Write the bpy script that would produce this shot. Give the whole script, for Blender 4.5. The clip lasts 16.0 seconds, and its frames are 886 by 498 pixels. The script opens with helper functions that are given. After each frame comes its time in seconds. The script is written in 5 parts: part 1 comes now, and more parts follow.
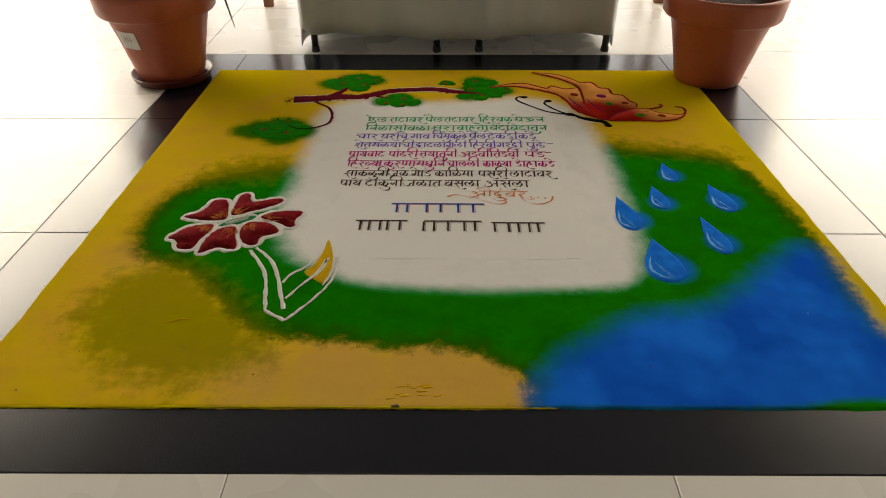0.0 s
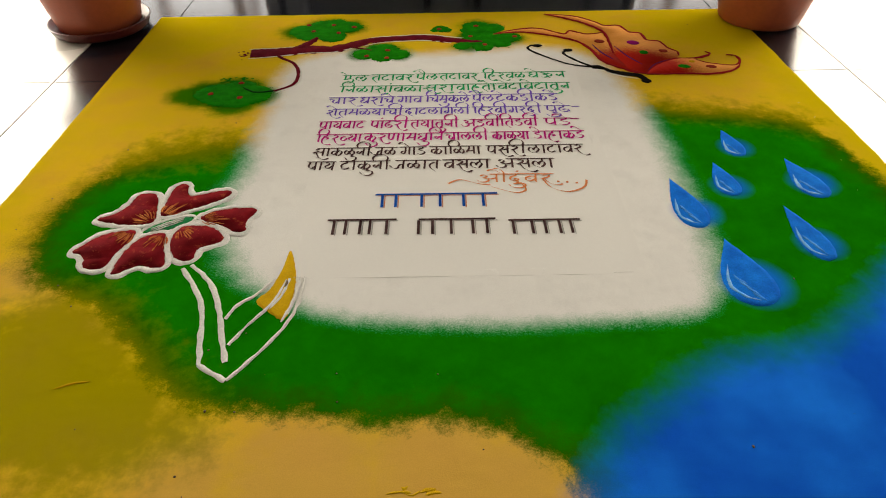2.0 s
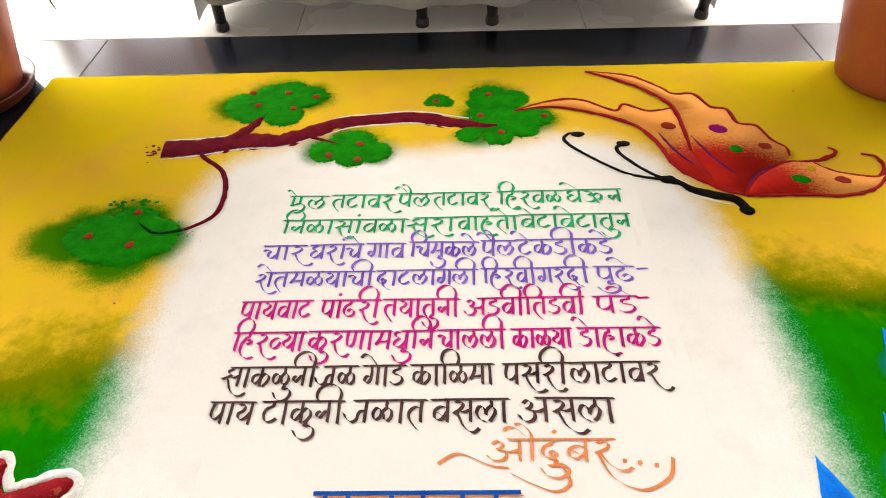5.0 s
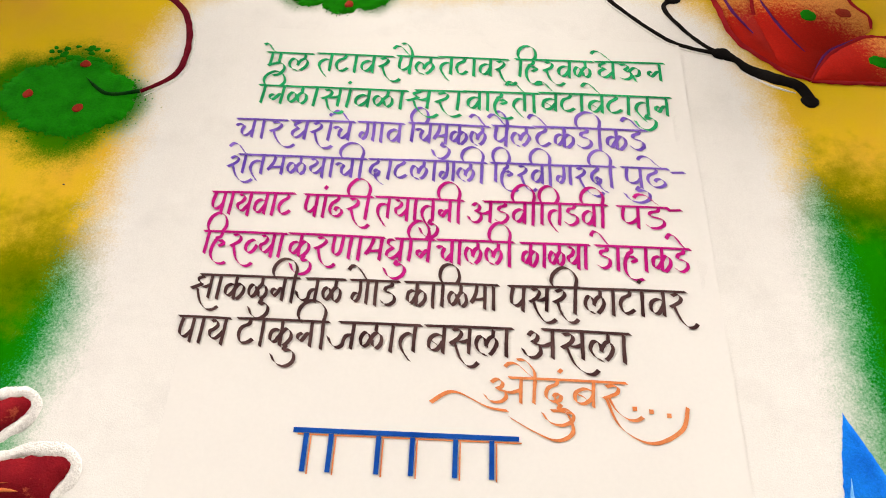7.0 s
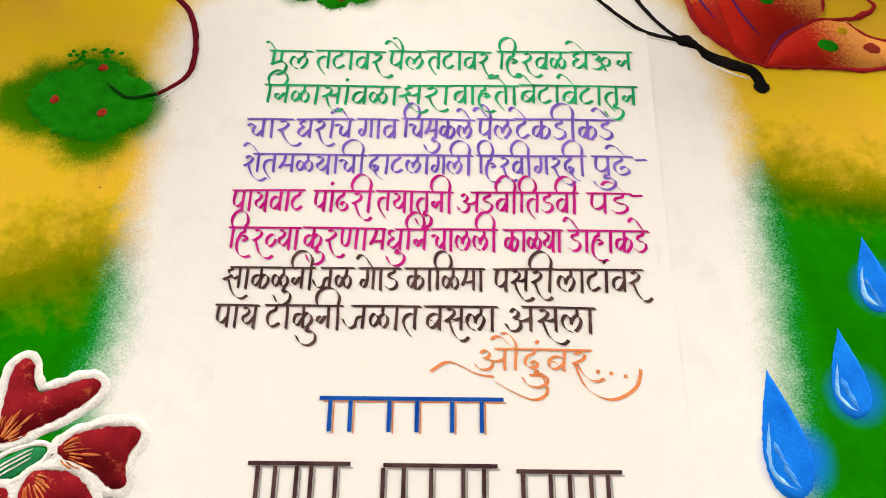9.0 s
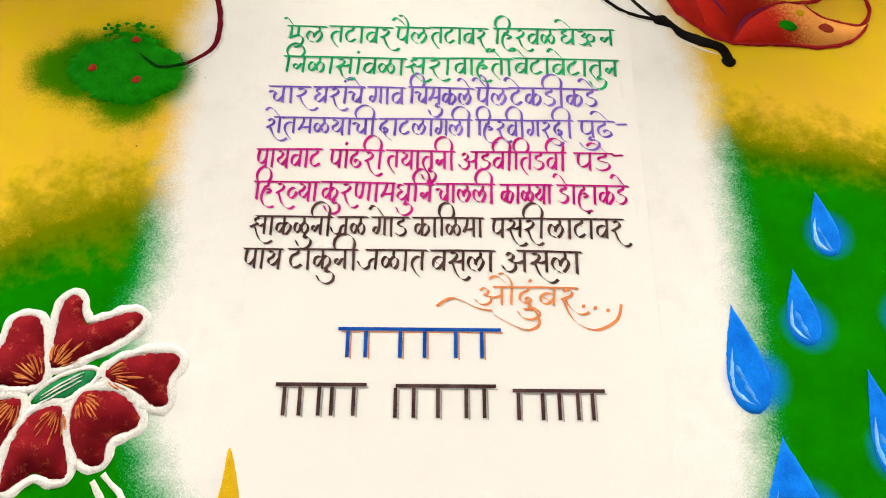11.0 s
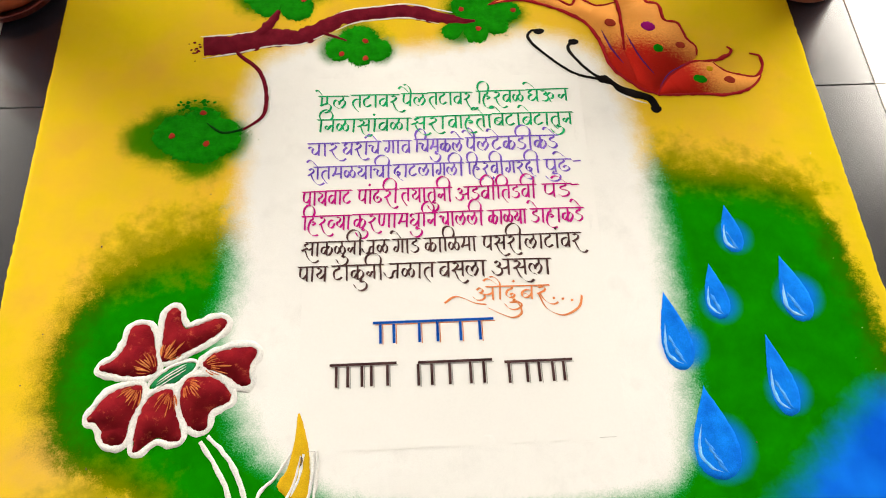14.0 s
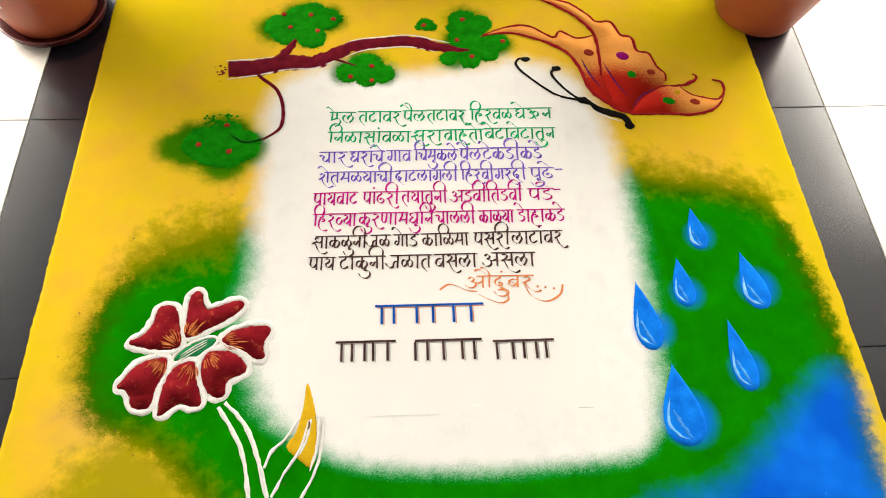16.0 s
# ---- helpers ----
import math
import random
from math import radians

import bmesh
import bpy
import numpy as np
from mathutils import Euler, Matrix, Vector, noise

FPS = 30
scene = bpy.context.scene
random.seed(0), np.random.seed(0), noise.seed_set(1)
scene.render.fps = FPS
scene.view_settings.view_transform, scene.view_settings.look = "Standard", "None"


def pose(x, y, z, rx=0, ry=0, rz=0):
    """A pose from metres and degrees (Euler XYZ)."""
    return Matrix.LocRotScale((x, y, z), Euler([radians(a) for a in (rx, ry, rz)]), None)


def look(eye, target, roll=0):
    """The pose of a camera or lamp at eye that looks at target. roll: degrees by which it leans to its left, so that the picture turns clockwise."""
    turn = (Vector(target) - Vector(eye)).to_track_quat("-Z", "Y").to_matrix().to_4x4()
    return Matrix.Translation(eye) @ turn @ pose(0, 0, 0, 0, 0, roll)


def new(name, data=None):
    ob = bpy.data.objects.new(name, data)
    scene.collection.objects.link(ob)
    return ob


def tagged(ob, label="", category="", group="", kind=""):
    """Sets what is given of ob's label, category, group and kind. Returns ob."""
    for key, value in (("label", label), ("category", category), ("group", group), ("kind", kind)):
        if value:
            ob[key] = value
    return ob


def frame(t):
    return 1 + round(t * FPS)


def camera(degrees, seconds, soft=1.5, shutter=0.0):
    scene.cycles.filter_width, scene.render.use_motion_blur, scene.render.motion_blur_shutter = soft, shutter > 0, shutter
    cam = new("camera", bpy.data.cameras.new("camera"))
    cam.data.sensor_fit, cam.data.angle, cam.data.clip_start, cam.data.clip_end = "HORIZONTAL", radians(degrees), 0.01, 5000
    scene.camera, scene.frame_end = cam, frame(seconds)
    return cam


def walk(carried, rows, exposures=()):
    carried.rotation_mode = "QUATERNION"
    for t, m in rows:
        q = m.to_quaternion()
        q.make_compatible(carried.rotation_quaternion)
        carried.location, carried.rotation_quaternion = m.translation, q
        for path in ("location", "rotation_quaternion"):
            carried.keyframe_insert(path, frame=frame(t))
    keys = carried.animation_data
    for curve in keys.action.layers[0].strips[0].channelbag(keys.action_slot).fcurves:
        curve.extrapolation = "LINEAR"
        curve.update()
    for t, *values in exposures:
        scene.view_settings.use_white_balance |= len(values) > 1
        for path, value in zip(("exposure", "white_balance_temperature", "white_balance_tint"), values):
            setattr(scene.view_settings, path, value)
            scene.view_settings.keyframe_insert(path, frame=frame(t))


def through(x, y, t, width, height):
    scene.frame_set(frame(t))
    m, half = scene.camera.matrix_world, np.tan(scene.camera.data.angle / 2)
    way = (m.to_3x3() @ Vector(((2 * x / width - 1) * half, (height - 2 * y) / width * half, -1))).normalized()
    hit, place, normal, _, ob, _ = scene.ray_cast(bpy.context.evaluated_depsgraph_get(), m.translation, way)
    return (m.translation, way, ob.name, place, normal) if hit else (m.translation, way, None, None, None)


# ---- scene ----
cam = camera(67.9, 16.0, soft=1.0)
PATH = [
    (0, (-0.008, -0.549, 0.758), (-0.014, 1.085, -0.395), 0.0),
    (0.5, (-0.008, -0.486, 0.699), (-0.025, 1.16, -0.436), -0.3),
    (1, (-0.02, -0.389, 0.652), (0.022, 1.214, -0.544), 0.1),
    (1.5, (-0.031, -0.281, 0.636), (-0.013, 1.276, -0.619), -0.7),
    (2, (-0.026, -0.21, 0.634), (-0.005, 1.328, -0.644), -0.6),
    (2.5, (-0.01, -0.121, 0.623), (-0.012, 1.373, -0.707), -0.9),
    (3, (0.025, -0.007, 0.635), (-0.034, 1.455, -0.729), -2.0),
    (3.5, (0.026, 0.095, 0.63), (-0.034, 1.564, -0.726), -2.4),
    (4, (0.014, 0.217, 0.647), (-0.008, 1.68, -0.717), -2.9),
    (6.3, (0.015, 0.514, 0.579), (-0.01, 1.752, -0.992), -0.0),
    (6.5, (0.01, 0.527, 0.579), (-0.001, 1.68, -1.055), 0.3),
    (7, (0.007, 0.556, 0.602), (-0.005, 1.519, -1.151), 1.4),
    (7.5, (0.007, 0.576, 0.644), (0.003, 1.458, -1.15), 2.0),
    (8, (0.004, 0.593, 0.689), (0.024, 1.357, -1.16), 1.7),
    (8.5, (0.006, 0.605, 0.718), (0.017, 1.325, -1.148), 0.3),
    (9, (0.001, 0.594, 0.742), (0.025, 1.295, -1.131), 2.2),
    (9.2, (-0.004, 0.584, 0.754), (0.044, 1.274, -1.123), 4.1),
    (11.3, (-0.024, 0.486, 0.835), (0.051, 1.191, -1.035), 6.1),
    (11.5, (-0.023, 0.478, 0.859), (0.059, 1.182, -1.012), 6.7),
    (12, (-0.032, 0.454, 0.929), (0.065, 1.128, -0.952), 8.4),
    (12.5, (-0.028, 0.441, 0.998), (0.036, 1.074, -0.898), 5.9),
    (13, (-0.036, 0.426, 1.041), (0.03, 1.102, -0.84), 5.1),
    (13.5, (-0.037, 0.413, 1.062), (0.039, 1.116, -0.808), 5.7),
    (14, (-0.06, 0.376, 1.07), (0.043, 1.149, -0.772), 4.7),
    (14.5, (-0.054, 0.35, 1.095), (0.031, 1.11, -0.753), 4.1),
    (15, (-0.038, 0.298, 1.12), (0.058, 1.152, -0.686), 4.7),
    (15.5, (-0.035, 0.25, 1.132), (0.084, 1.135, -0.658), 7.1),
    (16, (-0.064, 0.218, 1.147), (0.047, 1.137, -0.626), 4.5),
]
walk(cam, [(t, look(eye, target, roll)) for t, eye, target, roll in PATH],
     [(0, -0.1, 7600, 11), (1.0, 0.02, 7650, 11), (1.5, 0.34, 7550, 10), (2.5, 0.55, 7200, 10), (3.2, 1.14, 6900, 11), (4.0, 1.38, 6850, 13), (6.5, 1.25, 6900, 16), (9.2, 1.3, 6900, 14), (11.5, 1.33, 6850, 11), (12.5, 1.31, 6850, 11), (16, 1.35, 6850, 11)])


# ---- world, sun, lamps ----
world = bpy.data.worlds.new("sky")
scene.world = world
world.use_nodes = True
wn = world.node_tree
sky = wn.nodes.new("ShaderNodeTexSky")
sky.sky_type, sky.sun_disc = "NISHITA", False
sky.sun_elevation, sky.sun_rotation = radians(48), radians(200)
wn.links.new(sky.outputs[0], wn.nodes["Background"].inputs[0])
wn.nodes["Background"].inputs[1].default_value = 0.07


def lamp(name, kind, m, energy, colour, **settings):
    data = bpy.data.lights.new(name, kind)
    data.energy, data.color = energy, colour
    for key, value in settings.items():
        if key == "size":
            data.shape = "RECTANGLE"
            data.size, data.size_y = value
        if key == "angle":
            data.angle = radians(value)
    ob = new(name, data)
    ob.matrix_world = m
    return ob


lamp("sun", "SUN", look((3, -9, 11), (0, 0, 0)), 2.5, (1, 0.95, 0.88), angle=0.5)
WL, WR, WB, WF, TOP = -2.9, 2.9, 4.6, -3.4, 3.6
# added area lamps stand in for daylight from the three wide, unseen openings
lamp("daylight_stand_in", "AREA", look((WL + 0.05, 3.32, 1.12), (0, 3.1, 0.95)), 143, (1, 0.955, 0.87), size=(2.4, 2.2))
lamp("daylight_stand_in", "AREA", look((WR - 0.05, 3.32, 1.12), (0, 3.1, 0.95)), 137, (1, 0.955, 0.87), size=(2.4, 2.2))
lamp("daylight_stand_in", "AREA", look((0, WB - 0.05, 1.34), (0, 0, 1.1)), 94, (0.96, 0.968, 0.97), size=(5.4, 2.58))


# ---- materials ----
def shader(name, rough=0.6, metal=0.0, spec=0.5):
    mat = bpy.data.materials.new(name)
    mat.use_nodes = True
    tree = mat.node_tree
    p = tree.nodes["Principled BSDF"]
    p.inputs["Roughness"].default_value, p.inputs["Metallic"].default_value = rough, metal
    p.inputs["Specular IOR Level"].default_value = spec
    return mat, tree, p


def node(tree, kind, links=(), **values):
    n = tree.nodes.new(kind)
    for key, value in values.items():
        if key == "blend":
            n.blend_type = value
        elif key == "op":
            n.operation = value
        elif key == "mode":
            n.interpolation_type = value
        elif key == "attribute":
            n.attribute_name = value
        else:
            n.inputs[key.replace("_", " ")].default_value = value
    for a, b in links:
        tree.links.new(a, n.inputs[b])
    return n


def noise_of(tree, scale, detail=3.0, rough=0.55):
    geo = tree.nodes.new("ShaderNodeNewGeometry")
    n = node(tree, "ShaderNodeTexNoise", [(geo.outputs["Position"], "Vector")], Scale=scale, Detail=detail, Roughness=rough)
    return n.outputs["Fac"]


def ramp(tree, fac, lo, hi, a, b, smooth=False):
    n = node(tree, "ShaderNodeMapRange", [(fac, 0)])
    n.inputs[1].default_value, n.inputs[2].default_value = lo, hi
    n.inputs[3].default_value, n.inputs[4].default_value = a, b
    n.clamp = True
    if smooth:
        n.interpolation_type = "SMOOTHSTEP"
    return n.outputs[0]


def mix(tree, fac, a, b, blend="MIX"):
    n = tree.nodes.new("ShaderNodeMix")
    n.data_type, n.blend_type = "RGBA", blend
    for value, socket in ((fac, n.inputs["Factor"]), (a, n.inputs[6]), (b, n.inputs[7])):
        if isinstance(value, (int, float)):
            socket.default_value = value
        elif isinstance(value, tuple):
            socket.default_value = (*value, 1)
        else:
            tree.links.new(value, socket)
    return n.outputs[2]


def maths(tree, op, a, b):
    n = tree.nodes.new("ShaderNodeMath")
    n.operation = op
    for value, socket in ((a, n.inputs[0]), (b, n.inputs[1])):
        if isinstance(value, (int, float)):
            socket.default_value = value
        else:
            tree.links.new(value, socket)
    return n.outputs[0]


def relief(tree, p, height, strength, distance):
    n = node(tree, "ShaderNodeBump", [(height, "Height")], Strength=strength, Distance=distance)
    tree.links.new(n.outputs[0], p.inputs["Normal"])


def powder(name, dark, light, grain=700, patch=22, bump=0.5, through=None):
    """Loose coloured powder: patchy, grainy, matt."""
    mat, tree, p = shader(name, 0.97, 0, 0.03)
    col = mix(tree, ramp(tree, noise_of(tree, patch, 4), 0.3, 0.7, 0, 1), dark, light)
    if through:      # an under-layer shows in worn places
        col = mix(tree, ramp(tree, noise_of(tree, 75, 5, 0.75), 0.58, 0.7, 0, 0.6), col, through)
    fine = noise_of(tree, grain, 2, 0.7)
    col = mix(tree, 1.0, col, ramp(tree, fine, 0.2, 0.8, 0.72, 1.15), "MULTIPLY")
    tree.links.new(col, p.inputs["Base Color"])
    relief(tree, p, fine, bump, 0.0012)
    return mat


def plain(name, dark, light, scale=8, rough=0.5, bump=0.15, grain=120, metal=0.0, spec=0.5, depth=0.001, vary=(0.9, 1.06)):
    mat, tree, p = shader(name, rough, metal, spec)
    col = mix(tree, ramp(tree, noise_of(tree, scale, 5), 0.3, 0.72, 0, 1), dark, light)
    fine = noise_of(tree, grain, 3)
    col = mix(tree, 1.0, col, ramp(tree, fine, 0.25, 0.75, *vary), "MULTIPLY")
    tree.links.new(col, p.inputs["Base Color"])
    tree.links.new(ramp(tree, fine, 0.3, 0.7, rough * 0.85, min(1, rough * 1.2)), p.inputs["Roughness"])
    relief(tree, p, fine, bump, depth)
    return mat


WHITE_POWDER = powder("white_powder", (0.78, 0.77, 0.74), (0.86, 0.85, 0.82), 420, 22, 0.8)
MAROON = powder("maroon_powder", (0.15, 0.005, 0.01), (0.25, 0.011, 0.016), 600, 40, through=(0.55, 0.11, 0.05))
BRANCH = powder("brown_maroon_powder", (0.115, 0.005, 0.014), (0.19, 0.011, 0.024), 600, 50)
LEAF = powder("leaf_green_powder", (0.0, 0.17, 0.001), (0.003, 0.28, 0.004), 450, 45)
DEEP_GREEN = powder("deep_green_powder", (0.0, 0.03, 0.004), (0.01, 0.07, 0.01), 600, 60)
CORE = powder("flower_green_powder", (0.004, 0.16, 0.045), (0.02, 0.3, 0.1), 600, 60)
BERRY = powder("red_powder", (0.28, 0.02, 0.012), (0.4, 0.05, 0.025))
STREAK = powder("orange_powder", (0.4, 0.05, 0.018), (0.72, 0.27, 0.08), 600, 90)
WING = powder("orange_wing_powder", (0.72, 0.22, 0.035), (0.82, 0.32, 0.06), 500, 30)
WING_LINE = powder("dark_red_powder", (0.28, 0.011, 0.014), (0.43, 0.022, 0.026))
PURPLE = powder("purple_powder", (0.28, 0.006, 0.16), (0.4, 0.01, 0.2))
VIOLET = powder("violet_powder", (0.08, 0.015, 0.09), (0.15, 0.025, 0.14))
BLACK = powder("black_powder", (0.006, 0.005, 0.005), (0.016, 0.013, 0.012))
DROP = powder("drop_blue_powder", (0.0, 0.15, 0.74), (0.0, 0.25, 0.97), 500, 30, 0.3)
DROP_LIGHT = powder("pale_blue_powder", (0.08, 0.4, 0.93), (0.35, 0.66, 0.97), 500, 60)
DROP_SOFT = powder("mid_blue_powder", (0.01, 0.2, 0.75), (0.1, 0.38, 0.9), 500, 60)
YELLOW = powder("yellow_powder", (0.62, 0.34, 0.01), (0.78, 0.5, 0.02))
LEMON = powder("lemon_powder", (0.5, 0.42, 0.005), (0.68, 0.58, 0.01))
CRUMB = plain("dark_crumb", (0.05, 0.03, 0.015), (0.12, 0.07, 0.02), 200)


def wing_material():
    """Orange towards the tips, red round the body."""
    mat, tree, p = shader("shaded_wing_powder", 0.95, 0, 0.1)
    geo = tree.nodes.new("ShaderNodeNewGeometry")
    d = node(tree, "ShaderNodeVectorMath", [(geo.outputs["Position"], 0)], op="DISTANCE")
    d.inputs[1].default_value = (0.42, 1.14, 0)
    rag = maths(tree, "ADD", d.outputs["Value"], maths(tree, "MULTIPLY", maths(tree, "SUBTRACT", noise_of(tree, 230, 5, 0.8), 0.5), 0.13))
    col = mix(tree, ramp(tree, rag, 0.105, 0.165, 0, 1, True), (0.5, 0.016, 0.008), (0.88, 0.36, 0.07))
    fine = noise_of(tree, 600, 2, 0.7)
    col = mix(tree, 1.0, col, ramp(tree, fine, 0.2, 0.8, 0.75, 1.12), "MULTIPLY")
    tree.links.new(col, p.inputs["Base Color"])
    relief(tree, p, fine, 0.5, 0.0012)
    return mat


WING = wing_material()


def ground_powder():
    """The sprayed ground: yellow, olive, green, white and blue, merging through grainy edges."""
    mat, tree, p = shader("sprayed_powder_ground", 1.0, 0, 0.0)
    grain = noise_of(tree, 760, 2, 0.8)
    cloud = noise_of(tree, 14, 5, 0.6)
    wisps = noise_of(tree, 30, 7, 0.68)
    broad = noise_of(tree, 5.5, 3)

    def soft(name, width, amp_grain, amp_wisps, shift=0.0, grain=grain):
        a = node(tree, "ShaderNodeAttribute", attribute=name).outputs["Fac"]
        a = maths(tree, "ADD", a, maths(tree, "MULTIPLY", maths(tree, "SUBTRACT", grain, 0.5), amp_grain))
        a = maths(tree, "ADD", a, maths(tree, "MULTIPLY", maths(tree, "SUBTRACT", wisps, 0.5), amp_wisps))
        return ramp(tree, a, -width - shift, width - shift, 0, 1, True)

    def over(col, fac, amount, paint):
        return mix(tree, maths(tree, "MULTIPLY", fac, amount), col, paint)

    col = mix(tree, ramp(tree, cloud, 0.35, 0.68, 0, 1), (0.77, 0.455, 0.042), (0.81, 0.53, 0.022))
    col = mix(tree, ramp(tree, broad, 0.42, 0.66, 0, 0.6), col, (0.74, 0.55, 0.012))
    col = over(col, soft("rim", 0.05, 0.03, 0.09), 0.6, (0.66, 0.53, 0.004))
    col = over(col, soft("tan", 0.06, 0.02, 0.12), 0.75, (0.7, 0.4, 0.1))
    speck = noise_of(tree, 380, 2, 0.9)
    col = over(col, soft("halo", 0.036, 0.07, 0.07, 0.022, speck), 0.85, (0.13, 0.145, 0.001))
    deep = mix(tree, ramp(tree, cloud, 0.3, 0.7, 0, 1), (0.0, 0.165, 0.0), (0.0, 0.235, 0.0))
    col = mix(tree, soft("green", 0.015, 0.03, 0.07, 0.0, speck), col, deep)
    band = maths(tree, "MULTIPLY", soft("green", 0.014, 0.03, 0.07, 0.004, speck), maths(tree, "SUBTRACT", 1.0, soft("green", 0.03, 0.03, 0.09, -0.03, speck)))
    col = over(col, band, 0.6, (0.028, 0.075, 0.0))      # a darker rim where the sprays overlap
    col = over(col, soft("olive", 0.045, 0.03, 0.19), 0.68, (0.2, 0.215, 0.0))
    col = over(col, soft("leaf_mist", 0.024, 0.05, 0.05, 0.004, speck), 0.85, (0.02, 0.18, 0.0))
    pale = mix(tree, ramp(tree, broad, 0.35, 0.7, 0, 1), (0.85, 0.84, 0.815), (0.885, 0.877, 0.852))
    pale = mix(tree, ramp(tree, noise_of(tree, 17, 5, 0.7), 0.5, 0.72, 0, 0.3), pale, (0.7, 0.69, 0.67))
    near = maths(tree, "MULTIPLY", soft("white", 0.018, 0.08, 0.03, 0.026, speck), soft("green", 0.03, 0.02, 0.03))
    col = over(col, near, 0.85, (0.0, 0.34, 0.1))
    col = mix(tree, soft("white", 0.034, 0.05, 0.04, 0.0, speck), col, pale)
    col = over(col, soft("leaf_mist", 0.012, 0.03, 0.02, -0.004), 0.8, (0.01, 0.17, 0.0))
    sea = mix(tree, ramp(tree, broad, 0.4, 0.68, 0, 1), (0.0, 0.105, 0.66), (0.002, 0.2, 0.92))
    col = mix(tree, soft("blue", 0.042, 0.008, 0.05), col, sea)
    col = over(col, soft("drop_mist", 0.016, 0.006, 0.008), 0.9, (0.0, 0.17, 0.78))
    col = mix(tree, 1.0, col, ramp(tree, grain, 0.15, 0.85, 0.9, 1.06), "MULTIPLY")
    tree.links.new(col, p.inputs["Base Color"])
    relief(tree, p, maths(tree, "ADD", grain, maths(tree, "MULTIPLY", wisps, 0.5)), 0.22, 0.0012)
    return mat


GROUND = ground_powder()


def granite():
    mat, tree, p = shader("dark_polished_granite", 0.13, 0, 0.75)
    fleck = ramp(tree, noise_of(tree, 420, 3, 0.8), 0.52, 0.7, 0, 1)
    col = mix(tree, fleck, (0.007, 0.008, 0.014), (0.027, 0.031, 0.05))
    tree.links.new(col, p.inputs["Base Color"])
    tree.links.new(ramp(tree, noise_of(tree, 3, 3), 0.3, 0.7, 0.19, 0.23), p.inputs["Roughness"])
    return mat


def tile_material():
    mat, tree, p = shader("cream_vitrified_tile", 0.16, 0, 0.5)
    info = tree.nodes.new("ShaderNodeObjectInfo")
    col = mix(tree, ramp(tree, noise_of(tree, 3, 5), 0.3, 0.7, 0, 1), (0.8, 0.775, 0.72), (0.86, 0.84, 0.79))
    col = mix(tree, ramp(tree, noise_of(tree, 60, 4), 0.62, 0.74, 0, 0.08), col, (0.6, 0.56, 0.49))
    col = mix(tree, 1.0, col, ramp(tree, info.outputs["Random"], 0, 1, 0.95, 1.03), "MULTIPLY")
    tree.links.new(col, p.inputs["Base Color"])
    tree.links.new(ramp(tree, noise_of(tree, 4, 2), 0.3, 0.7, 0.24, 0.33), p.inputs["Roughness"])
    return mat


GRANITE, TILE = granite(), tile_material()
GROUT = plain("dark_grout", (0.2, 0.18, 0.16), (0.3, 0.28, 0.25), 40, 0.9)
WALL = plain("off_white_paint", (0.5, 0.485, 0.455), (0.58, 0.565, 0.535), 3, 0.8, 0.1, 60)
# unseen north wall, made dark so the front granite reflects less light
WALL_DARK = plain("unseen_dark_wall", (0.05, 0.04, 0.03), (0.08, 0.065, 0.05), 3, 0.8, 0.1, 60)
# the ceiling is unseen too, kept near black for a dark mirror image in the granite
CEILING = plain("unseen_dark_ceiling", (0.025, 0.024, 0.023), (0.04, 0.039, 0.037), 3, 0.9, 0.1, 60)
PAPER = plain("white_paper", (0.835, 0.825, 0.8), (0.865, 0.855, 0.83), 4, 0.8, 0.01, 260, 0, 0.15, vary=(0.985, 1.01))
POT = plain("terracotta_plastic", (0.37, 0.078, 0.034), (0.46, 0.108, 0.048), 7, 0.42, 0.1, 90)
SAUCER = plain("dark_maroon_plastic", (0.09, 0.014, 0.012), (0.14, 0.022, 0.018), 9, 0.35)
STICKER = plain("sticker_paper", (0.74, 0.73, 0.7), (0.8, 0.79, 0.76), 30, 0.7)
SOIL = plain("potting_soil", (0.03, 0.018, 0.01), (0.09, 0.055, 0.03), 60, 0.95, 1.0, 150, depth=0.01)
BLADE = plain("dark_leaf", (0.015, 0.035, 0.01), (0.03, 0.07, 0.018), 30, 0.45)
CLOTH = plain("pale_table_cloth", (0.58, 0.62, 0.63), (0.66, 0.7, 0.71), 6, 0.85, 0.25, 900, depth=0.0006)
IRON = plain("black_painted_steel", (0.01, 0.01, 0.011), (0.025, 0.025, 0.027), 30, 0.4)
WOOD = plain("brown_wood", (0.16, 0.055, 0.025), (0.3, 0.12, 0.05), 25, 0.5)
PLY = plain("table_board", (0.3, 0.2, 0.11), (0.4, 0.28, 0.16), 12, 0.5)


def ink(name, colour, light):
    return plain(name, colour, light, 26, 0.85, 0.0, 300, 0, 0.05, vary=(0.8, 1.12))


INK_GREEN = ink("green_ink", (0.0, 0.25, 0.085), (0.01, 0.46, 0.17))
INK_VIOLET = ink("violet_ink", (0.11, 0.05, 0.42), (0.28, 0.16, 0.66))
INK_PINK = ink("magenta_ink", (0.42, 0.0, 0.16), (0.62, 0.02, 0.28))
INK_BROWN = ink("dark_brown_ink", (0.035, 0.014, 0.016), (0.12, 0.065, 0.065))
INK_ORANGE = ink("orange_ink", (0.72, 0.2, 0.06), (0.8, 0.3, 0.12))
INK_BLUE = ink("blue_ink", (0.0, 0.055, 0.36), (0.01, 0.11, 0.5))
INK_GREY = ink("grey_shadow_ink", (0.35, 0.34, 0.33), (0.45, 0.44, 0.43))
PENCIL = ink("pencil_grey", (0.4, 0.39, 0.38), (0.5, 0.49, 0.48))


